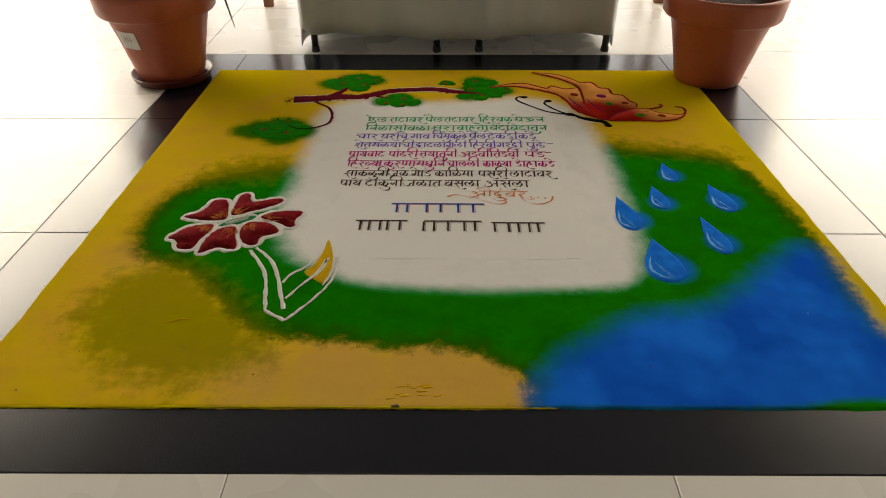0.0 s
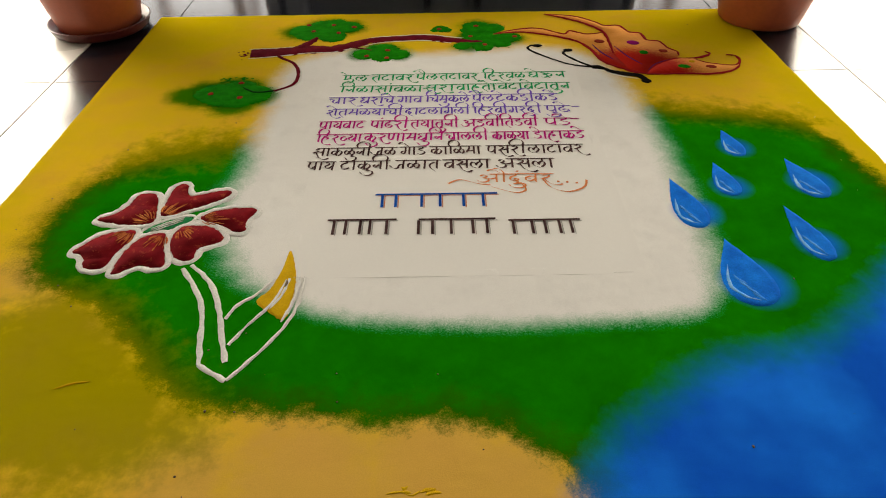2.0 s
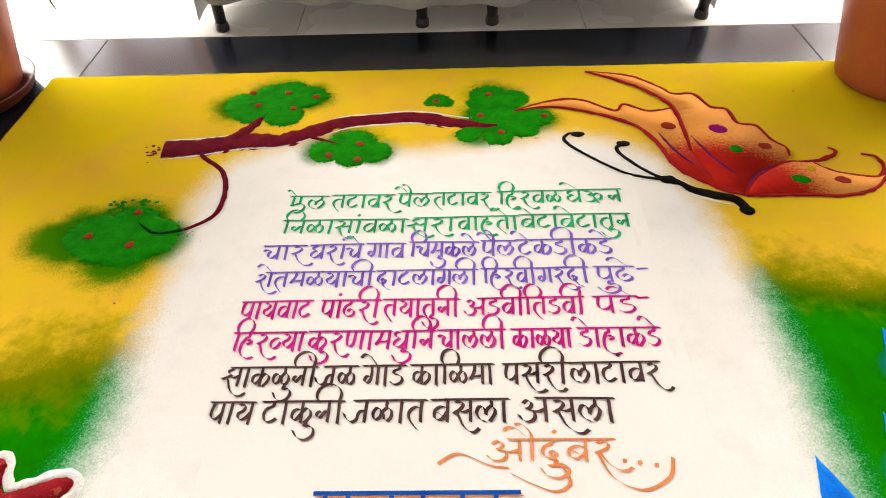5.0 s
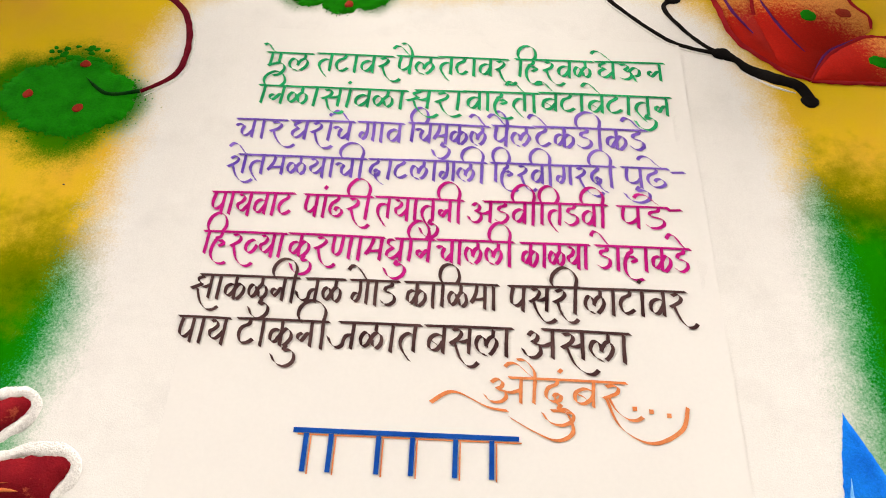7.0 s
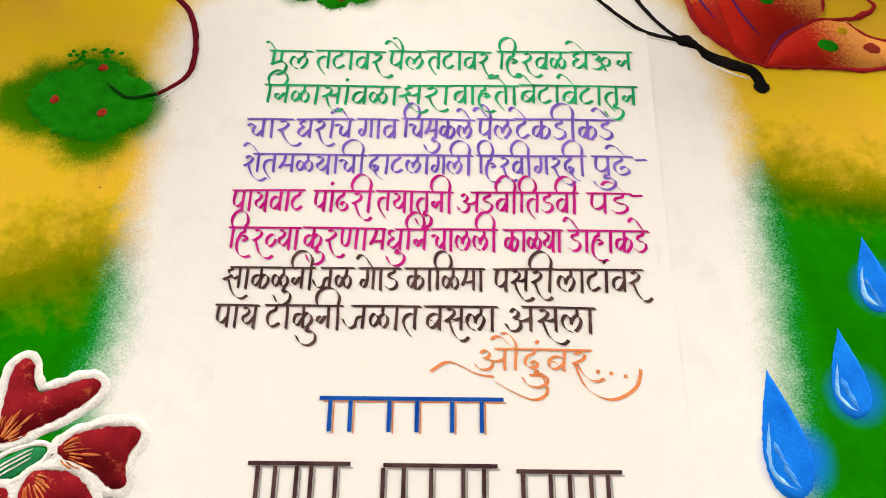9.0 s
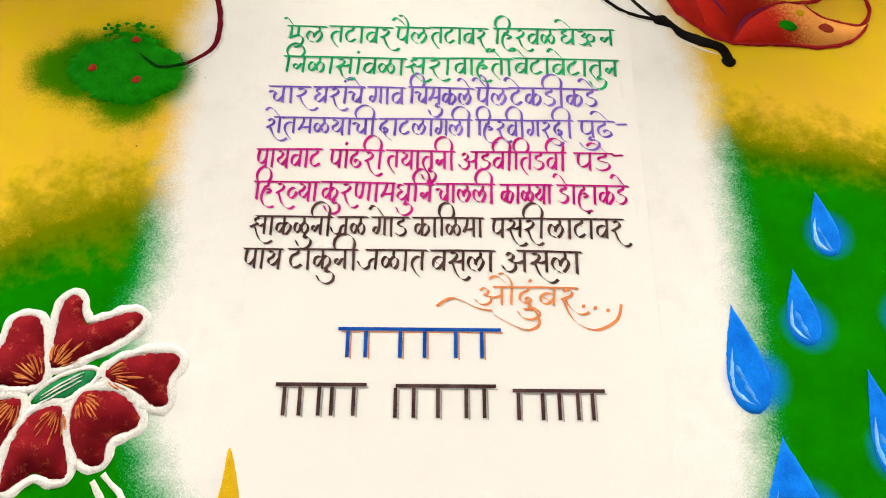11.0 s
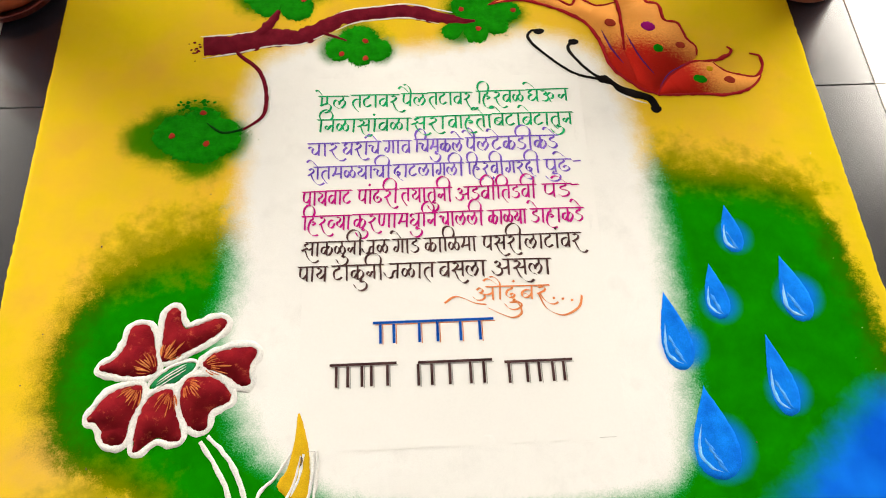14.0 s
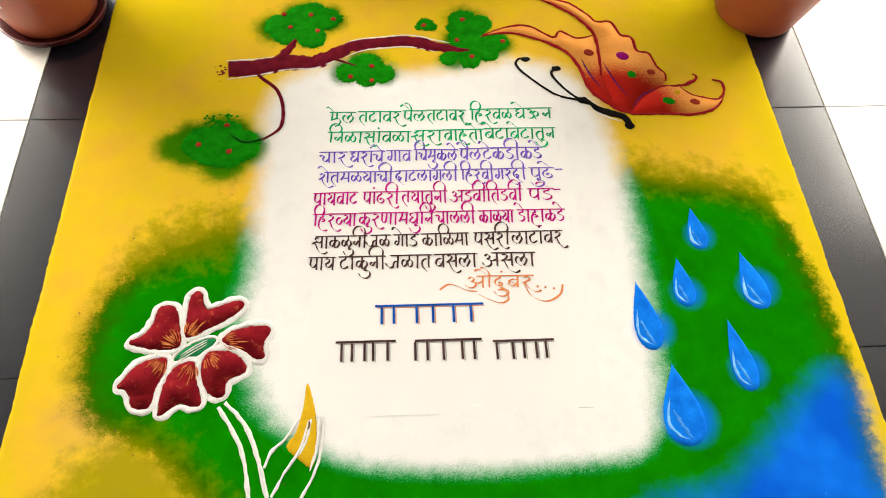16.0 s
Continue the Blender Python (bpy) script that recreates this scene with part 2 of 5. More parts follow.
# ---- building helpers ----
def part(name, bm, material, parent=None, label="", smooth=True):
    mesh = bpy.data.meshes.new(name)
    bm.normal_update()
    bm.to_mesh(mesh)
    bm.free()
    mesh.materials.append(material)
    if smooth:
        for f in mesh.polygons:
            f.use_smooth = True
    ob = new(name, mesh)
    ob.parent = parent
    if label:
        tagged(ob, label)
    return ob


def thing(name, label, category, group="", kind="", at=(0, 0, 0)):
    ob = new(name)
    ob.location = at
    ob.empty_display_size = 0.05
    return tagged(ob, label, category, group, kind)


ART = pose(0.001, 0.0018, 0, 0, 0, -0.389)     # the lie of the drawing on the floor


def box(bm, x0, x1, y0, y1, z0, z1, bevel=0.0):
    m = Matrix.Translation(((x0 + x1) / 2, (y0 + y1) / 2, (z0 + z1) / 2)) @ Matrix.Diagonal((x1 - x0, y1 - y0, z1 - z0, 1))
    made = bmesh.ops.create_cube(bm, size=1, matrix=m)
    if bevel:
        edges = list({e for v in made["verts"] for e in v.link_edges})
        bmesh.ops.bevel(bm, geom=edges, offset=bevel, segments=2, affect="EDGES", profile=0.5)
    return bm


def glide(points, steps=8, closed=False):
    """A smooth line through the points."""
    p = [np.array(q, float) for q in points]
    n, out = len(p), []
    for i in range(n if closed else n - 1):
        if closed:
            a, b, c, d = p[i - 1], p[i], p[(i + 1) % n], p[(i + 2) % n]
        else:
            a, b, c, d = p[max(i - 1, 0)], p[i], p[i + 1], p[min(i + 2, n - 1)]
        for k in range(steps):
            t = k / steps
            out.append(0.5 * (2 * b + (c - a) * t + (2 * a - 5 * b + 4 * c - d) * t * t + (3 * b - a - 3 * c + d) * t ** 3))
    if not closed:
        out.append(p[-1])
    return out


def evenly(line, step, closed=False):
    pts = [np.array(q, float) for q in line] + ([np.array(line[0], float)] if closed else [])
    seg = [np.linalg.norm(b - a) for a, b in zip(pts, pts[1:])]
    total = np.concatenate([[0], np.cumsum(seg)])
    count = max(3, int(total[-1] / step))
    where = np.linspace(0, total[-1], count + 1)
    arr = np.array(pts)
    out = [np.array([np.interp(w, total, arr[:, k]) for k in range(arr.shape[1])]) for w in where]
    return out[:-1] if closed else out


def wobble(x, y, scale, seed):
    return noise.noise(Vector((x * scale + seed * 7.3, y * scale - seed * 3.1, seed * 1.7)))


def ridge(line, width, height=0.002, z=0.004, rough=0.12, seed=1, taper=(1.0, 1.0), step=0.003):
    """A line of poured powder: a low uneven ridge. width: one number, or one for each control point."""
    if isinstance(width, (list, tuple)):
        pts = evenly(glide([(*p, w) for p, w in zip(line, width)]), step)
    else:
        pts = evenly(glide([(*p, width) for p in line]), step)
    bm, rows, n = bmesh.new(), [], len(pts)
    for i, q in enumerate(pts):
        a, b = pts[max(i - 1, 0)], pts[min(i + 1, n - 1)]
        d = (b - a)[:2]
        d = d / (np.linalg.norm(d) + 1e-9)
        side = np.array((-d[1], d[0]))
        u = i / (n - 1)
        t = taper[0] + (1 - taper[0]) * min(1, u * 5) if u < 0.5 else taper[1] + (1 - taper[1]) * min(1, (1 - u) * 5)
        w = q[2] / 2 * t * 1.12
        row = []
        for k in (-1.0, -0.62, 0.0, 0.62, 1.0):
            j = 1 + rough * 2 * wobble(q[0] + k, q[1], 75, seed + (k > 0))
            c = q[:2] + side * w * k * j
            lift = 0.5 * height * (1 - k * k) ** 0.6 * (0.8 + 0.5 * (0.5 + wobble(q[0], q[1] + k, 220, seed + 3)))
            row.append(bm.verts.new((c[0], c[1], z + (lift if abs(k) < 1 else -0.0012))))
        rows.append(row)
    for r, s in zip(rows, rows[1:]):
        for k in range(4):
            bm.faces.new((r[k], s[k], s[k + 1], r[k + 1]))
    return bm


def patch(outline, height=0.0015, z=0.004, rough=0.001, seed=1, step=0.003):
    """A flat heap of powder with a ragged edge, any outline."""
    pts = evenly(outline, step, True)
    pts = [q[:2] + rough * np.array((wobble(q[0], q[1], 190, seed), wobble(q[0], q[1], 190, seed + 5))) * 2 for q in pts]
    bm = bmesh.new()
    f = bm.faces.new([bm.verts.new((q[0], q[1], z + height)) for q in pts])
    f.normal_update()
    if f.normal.z < 0:
        f.normal_flip()
    top = list(f.verts)
    low = [bm.verts.new((v.co.x, v.co.y, z - 0.002)) for v in top]
    for i in range(len(top)):
        j = (i + 1) % len(top)
        bm.faces.new((top[i], low[i], low[j], top[j]))
    bmesh.ops.triangulate(bm, faces=[f])
    return bm


def heap(centre, outline, height=0.003, z=0.004, rough=0.001, seed=1, step=0.003, bumps=0.4):
    """A domed heap with a ragged edge; the outline is seen whole from the centre."""
    pts = [q[:2] for q in evenly(outline, step, True)]
    c = np.array(centre, float)
    bm, rings = bmesh.new(), []
    height *= 0.55
    for s, h in ((1.0, -0.002), (0.97, height * 0.35), (0.8, height * 0.8), (0.5, height), (0.22, height)):
        ring = []
        for q in pts:
            r = rough * 2 * s * wobble(q[0], q[1], 210, seed)
            p = c + (q - c) * s
            p = p + (q - c) / (np.linalg.norm(q - c) + 1e-6) * r
            lift = h * (1 + bumps * wobble(p[0], p[1], 120, seed + 2)) if h > 0 else h
            ring.append(bm.verts.new((p[0], p[1], z + lift)))
        rings.append(ring)
    n = len(pts)
    for a, b in zip(rings, rings[1:]):
        for i in range(n):
            bm.faces.new((a[i], a[(i + 1) % n], b[(i + 1) % n], b[i]))
    top = bm.verts.new((c[0], c[1], z + height))
    for i in range(n):
        bm.faces.new((rings[-1][i], rings[-1][(i + 1) % n], top))
    bmesh.ops.recalc_face_normals(bm, faces=bm.faces)
    return bm


def oval(c, rx, ry, turn=0, n=20):
    a, ca, sa = np.linspace(0, 2 * math.pi, n, endpoint=False), math.cos(radians(turn)), math.sin(radians(turn))
    return [(c[0] + rx * math.cos(t) * ca - ry * math.sin(t) * sa, c[1] + rx * math.cos(t) * sa + ry * math.sin(t) * ca) for t in a]


def lathe(profile, n=48, centre=(0, 0)):
    bm, rings = bmesh.new(), []
    for r, z in profile:
        rings.append([bm.verts.new((centre[0] + r * math.cos(2 * math.pi * i / n), centre[1] + r * math.sin(2 * math.pi * i / n), z)) for i in range(n)])
    for a, b in zip(rings, rings[1:]):
        for i in range(n):
            bm.faces.new((a[i], a[(i + 1) % n], b[(i + 1) % n], b[i]))
    bmesh.ops.recalc_face_normals(bm, faces=bm.faces)
    return bm


# ---- the room ----
def wall(name, x0, x1, y0, y1, holes, paint=None):
    """A wall along x or y, with one opening (from, to, height) or none."""
    bm = bmesh.new()
    along = x1 - x0 > y1 - y0
    lo, hi = (x0, x1) if along else (y0, y1)
    spans = [(lo, hi, 0, TOP)] if not holes else [(lo, holes[0], 0, TOP), (holes[1], hi, 0, TOP), (holes[0], holes[1], holes[2], TOP)]
    for a, b, z0, z1 in spans:
        if along:
            box(bm, a, b, y0, y1, z0, z1)
        else:
            box(bm, x0, x1, a, b, z0, z1)
    return tagged(part(name, bm, paint or WALL, None, ("unseen dark wall with a wide opening, dark to dim reflections" if paint else "unseen off-white wall with a wide opening to let in light") if holes else "plain unseen off-white wall closing the hall", False), category="wall", kind="structure")


# all walls are unseen; their openings are sized to shape light and granite reflections
wall("wall_west", WL - 0.2, WL, WF, WB, (2.1, 4.55, 2.25))
wall("wall_east", WR, WR + 0.2, WF, WB, (2.1, 4.55, 2.25))
wall("wall_north", WL - 0.2, WR + 0.2, WB, WB + 0.2, (-2.75, 2.75, 2.7), WALL_DARK)
wall("wall_south", WL - 0.2, WR + 0.2, WF - 0.2, WF, None)
tagged(part("ceiling", box(bmesh.new(), WL - 0.2, WR + 0.2, WF - 0.2, WB + 0.2, TOP, TOP + 0.15), CEILING, None, "unseen ceiling closing the hall, dark to dim reflections", False), category="ceiling", kind="structure")
bm = bmesh.new()
bmesh.ops.create_grid(bm, x_segments=1, y_segments=1, size=600, matrix=Matrix.Translation((0, 0, -0.03)))
tagged(part("ground", bm, plain("pale_paving", (0.3, 0.29, 0.27), (0.4, 0.38, 0.35), 2, 0.9), None, "pale paved ground outside the hall", False), category="ground", kind="structure")

# ---- floor: cream tiles and a band of dark granite round the art ----
BX0, BX1, BY0, BY1 = -0.858, 0.896, 0.0, 1.686     # outer edge of the band
AX0, AX1, AY0, AY1 = -0.744, 0.774, 0.111, 1.530   # the art
floor = tagged(part("floor", box(bmesh.new(), WL, WR, WF, WB, -0.028, -0.004), GROUT, None, "cream vitrified tile floor with dark thin joints", False), category="floor", kind="structure")


# ---- the powder ground ----
WHITE_ZONE = [(-0.335, 1.24), (-0.22, 1.29), (-0.08, 1.262), (0.1, 1.28), (0.19, 1.30), (0.315, 1.25), (0.366, 1.13), (0.384, 0.96), (0.386, 0.79),
              (0.380, 0.615), (0.368, 0.5), (0.33, 0.416), (0.2, 0.398), (0.05, 0.393), (-0.1, 0.402), (-0.2, 0.424), (-0.305, 0.492), (-0.36, 0.6), (-0.378, 0.69),
              (-0.362, 0.773), (-0.37, 0.9), (-0.365, 1.02), (-0.372, 1.14)]
GREEN_LEFT = [(-0.37, 0.845), (-0.49, 0.83), (-0.575, 0.78), (-0.63, 0.70), (-0.64, 0.59), (-0.60, 0.50), (-0.51, 0.445), (-0.445, 0.39), (-0.34, 0.28), (-0.19, 0.252),
              (-0.09, 0.237), (0.003, 0.239), (0.093, 0.192), (0.125, 0.148), (0.14, 0.08), (0.5, 0.08), (0.74, 0.08), (0.728, 0.28), (0.732, 0.4),
              (0.738, 0.56), (0.733, 0.68), (0.715, 0.79), (0.70, 0.86), (0.655, 0.918), (0.57, 0.942), (0.48, 0.953), (0.40, 0.972), (0.35, 0.9), (0.2, 0.7), (-0.2, 0.7)]
BLUE_ZONE = [(0.138, 0.09), (0.162, 0.2), (0.245, 0.268), (0.33, 0.322), (0.455, 0.347), (0.545, 0.412), (0.635, 0.495), (0.70, 0.538), (0.732, 0.5),
             (0.722, 0.41), (0.731, 0.275), (0.80, 0.2), (0.80, 0.03), (0.4, 0.06)]
OLIVE_TOP = [(-0.61, 0.79), (-0.56, 0.87), (-0.47, 0.905), (-0.38, 0.90), (-0.33, 0.86), (-0.42, 0.81), (-0.52, 0.79)]
OLIVE_RIGHT = [(0.395, 0.965), (0.42, 1.02), (0.5, 1.005), (0.6, 0.985), (0.68, 0.945), (0.69, 0.89), (0.6, 0.925), (0.5, 0.945)]
OLIVE_ZONE = [(-0.66, 0.319), (-0.61, 0.44), (-0.51, 0.47), (-0.43, 0.40), (-0.33, 0.29), (-0.30, 0.21), (-0.43, 0.15), (-0.56, 0.196)]


# soft spray round the leaf clusters and drops: x, y, radius
LEAF_MIST = [(-0.455, 1.068, 0.074), (-0.515, 1.07, 0.056), (-0.545, 1.066, 0.04), (-0.40, 1.06, 0.045), (-0.445, 1.03, 0.05), (-0.30, 1.425, 0.062), (-0.365, 1.405, 0.042), (-0.25, 1.43, 0.04), (-0.155, 1.277, 0.048),
             (-0.2, 1.265, 0.038), (-0.115, 1.257, 0.034), (0.08, 1.42, 0.042), (0.085, 1.35, 0.06), (0.05, 1.30, 0.03), (0.15, 1.35, 0.034)]
TAN_MIST = [(-0.17, 0.165, 0.1), (-0.03, 0.175, 0.1), (0.05, 0.165, 0.08), (-0.3, 0.16, 0.06), (-0.62, 0.5, 0.05)]
DROP_MIST = [(0.388, 0.632, 0.033), (0.419, 0.464, 0.044), (0.548, 0.549, 0.029), (0.468, 0.703, 0.026), (0.609, 0.712, 0.034), (0.520, 0.828, 0.024)]


def inside(x, y, outline):
    """Signed distance to a smooth closed outline, positive inside."""
    pts = np.array([(ART @ Vector((*q, 0)))[:2] for q in glide(outline, 6, True)])
    best, odd = np.full(x.shape, 9.0), np.zeros(x.shape, bool)
    for a, b in zip(pts, np.roll(pts, -1, 0)):
        d = b - a
        t = np.clip(((x - a[0]) * d[0] + (y - a[1]) * d[1]) / (d @ d + 1e-12), 0, 1)
        best = np.minimum(best, np.hypot(x - a[0] - t * d[0], y - a[1] - t * d[1]))
        cross = (a[1] > y) != (b[1] > y)
        odd ^= cross & (x < (b[0] - a[0]) * (y - a[1]) / (b[1] - a[1] + 1e-12) + a[0])
    return np.where(odd, best, -best)


def powder_ground():
    nx, ny = 330, 316
    gx, gy = np.meshgrid(np.linspace(AX0, AX1, nx), np.linspace(AY0, AY1, ny))
    y = gy.copy()
    x = gx - 0.006 * (gy - 0.8) * (gx / 0.74)      # a little narrower at the back
    z = np.zeros_like(x)
    for j in range(ny):
        for i in range(nx):
            z[j, i] = 0.0022 + 0.0005 * noise.noise(Vector((gx[j, i] * 28, gy[j, i] * 28, 0))) + 0.0003 * noise.noise(Vector((gx[j, i] * 110, gy[j, i] * 110, 4)))
    z -= 0.0012 * ((np.abs(gx - 0.018) < 0.246) & (np.abs(gy - 0.84) < 0.334))     # pressed flat under the sheet
    for i in range(nx):      # an uneven border
        for j, s in ((0, -1), (ny - 1, 1)):
            y[j, i] += 0.0035 * noise.noise(Vector((gx[j, i] * 14, s, 2))) + 0.0022 * noise.noise(Vector((gx[j, i] * 90, s, 5)))
            z[j, i] = -0.0005
    for j in range(ny):
        for i, s in ((0, -1), (nx - 1, 1)):
            x[j, i] += 0.0035 * noise.noise(Vector((gy[j, i] * 14, s, 7))) + 0.0022 * noise.noise(Vector((gy[j, i] * 90, s, 9)))
            z[j, i] = -0.0005
    verts = np.stack([x.ravel(), y.ravel(), z.ravel()], 1)
    k = np.arange(nx * ny).reshape(ny, nx)
    faces = np.stack([k[:-1, :-1].ravel(), k[:-1, 1:].ravel(), k[1:, 1:].ravel(), k[1:, :-1].ravel()], 1)
    mesh = bpy.data.meshes.new("powder_ground")
    mesh.from_pydata(verts.tolist(), [], faces.tolist())
    fx, fy = verts[:, 0], verts[:, 1]
    rim = np.maximum.reduce([0.004 - (fx - AX0), 0.06 - (AX1 - fx), 0.012 - (AY1 - fy), 0.0 - (fy - AY0)])
    corner = 0.28 - np.minimum(np.hypot(fx - AX0, fy - AY1), np.hypot(fx - AX1, fy - AY1 + 0.02))

    def mist(spots):
        best = np.full(fx.shape, -1.0)
        for sx, sy, r in spots:
            q = ART @ Vector((sx, sy, 0))
            best = np.maximum(best, r - np.hypot(fx - q.x, fy - q.y))
        return best
    fields = {"white": inside(fx, fy, WHITE_ZONE), "green": inside(fx, fy, GREEN_LEFT), "blue": inside(fx, fy, BLUE_ZONE),
              "olive": np.maximum.reduce([inside(fx, fy, zone) for zone in (OLIVE_ZONE, OLIVE_TOP, OLIVE_RIGHT)]), "rim": np.maximum(rim, corner * 0.6), "leaf_mist": mist(LEAF_MIST), "drop_mist": mist(DROP_MIST), "tan": mist(TAN_MIST)}
    fields["blue"] = np.minimum(fields["blue"], 4 * (fy - AY0 - 0.003 - 0.02 * np.exp(-((fx - 0.64) / 0.1) ** 2)))
    fields["white"] = fields["white"] * (1 + 0.7 * np.clip((0.5 - fy) / 0.08, 0, 1))      # a crisper front edge
    fields["halo"] = fields["green"] - np.clip((0.5 - fy) * 0.8, 0, 0.12) - np.clip((fx - 0.6) * 0.5, 0, 0.035) * (fy < 0.9)
    for key, value in fields.items():
        mesh.attributes.new(key, "FLOAT", "POINT").data.foreach_set("value", value.astype(np.float32))
    mesh.materials.append(GROUND)
    for f in mesh.polygons:
        f.use_smooth = True
    return new("powder_ground", mesh)


rangoli = thing("rangoli", "large floor art of sprayed yellow, green, white and blue powder", "floor art")
powder_ground().parent = rangoli
for a, b in (((AX0, AY0 + 0.003), (0.16, AY0 + 0.003)), ((AX0 + 0.01, AY1 - 0.004), (AX1 - 0.02, AY1 - 0.004))):
    line = [(a[0] + (b[0] - a[0]) * t + 0.0015 * wobble(t, 0, 9, 3), a[1] + (b[1] - a[1]) * t + 0.0015 * wobble(t, 3, 9, 4)) for t in np.linspace(0, 1, 14)]
    part("edge_line", ridge(line, 0.004, 0.0004, 0.0021, 0.6, 8, (0.3, 0.3)), LEMON, rangoli, "yellow line of powder along the edge")
crumbs = bmesh.new()
for i in range(90):
    x, y = random.uniform(AX0 + 0.02, AX1 - 0.02), AY0 + 0.01 + random.random() ** 2.2 * 1.35
    if inside(np.array([x]), np.array([y]), WHITE_ZONE)[0] > -0.03 or (x > 0.0 and random.random() < 0.7):
        continue
    s = random.uniform(0.0007, 0.0022)
    bmesh.ops.create_icosphere(crumbs, subdivisions=1, radius=s * 0.8, matrix=Matrix.Translation((x, y, 0.0026)) @ Matrix.Diagonal((1, random.uniform(0.6, 1.6), 0.5, 1)))
tagged(part("crumb_scatter", crumbs, CRUMB, rangoli, "dark crumbs scattered on the powder"), kind="stuff")
grains = bmesh.new()
for i in range(14):
    x, y = random.gauss(0.66, 0.06), random.uniform(0.3, 1.0)
    if x < AX1 - 0.01:
        bmesh.ops.create_icosphere(grains, subdivisions=1, radius=random.uniform(0.0003, 0.0008), matrix=Matrix.Translation((x, y, 0.0028)))
tagged(part("stray_powder", grains, WHITE_POWDER, rangoli, "stray white grains on the green"), kind="stuff")
for k in range(16):      # a patch of scuffed crests
    x, y = random.gauss(-0.055, 0.028), random.gauss(0.147, 0.008)
    d = random.uniform(0.006, 0.02)
    part("scuff", ridge([(x, y), (x + d * 0.5, y + random.uniform(-0.003, 0.003)), (x + d, y + random.uniform(-0.002, 0.005))], random.uniform(0.003, 0.006), 0.0009, 0.0021, 0.5, k, (0.2, 0.2)), YELLOW, rangoli, "small scuffed crest of yellow powder")
part("scuff", ridge([(-0.49, 0.30), (-0.47, 0.309), (-0.45, 0.311)], 0.003, 0.0012, 0.0022, 0.5, 4, (0.2, 0.2)), YELLOW, rangoli, "curved scuff in yellow powder")
part("scuff_hole", patch(oval((-0.081, 0.116), 0.006, 0.004), 0.0012, 0.0022, 0.0015, 6), CRUMB, rangoli, "bare dark spot at the front edge")


# ---- motifs ----
def on_art(ob):
    ob.matrix_basis = ART
    return ob


def widened(line, by):
    """A closed outline pushed outwards and smoothed."""
    pts = np.array([q[:2] for q in evenly(line, 0.003, True)])
    d = np.roll(pts, -2, 0) - np.roll(pts, 2, 0)
    n = np.stack([d[:, 1], -d[:, 0]], 1) / (np.linalg.norm(d, axis=1, keepdims=True) + 1e-9)
    area = np.sum(pts[:, 0] * np.roll(pts[:, 1], -1) - pts[:, 1] * np.roll(pts[:, 0], -1))
    pts = pts + n * by * (1 if area > 0 else -1)
    for _ in range(5):
        pts = (np.roll(pts, 1, 0) + 2 * pts + np.roll(pts, -1, 0)) / 4
    return [tuple(q) for q in pts]


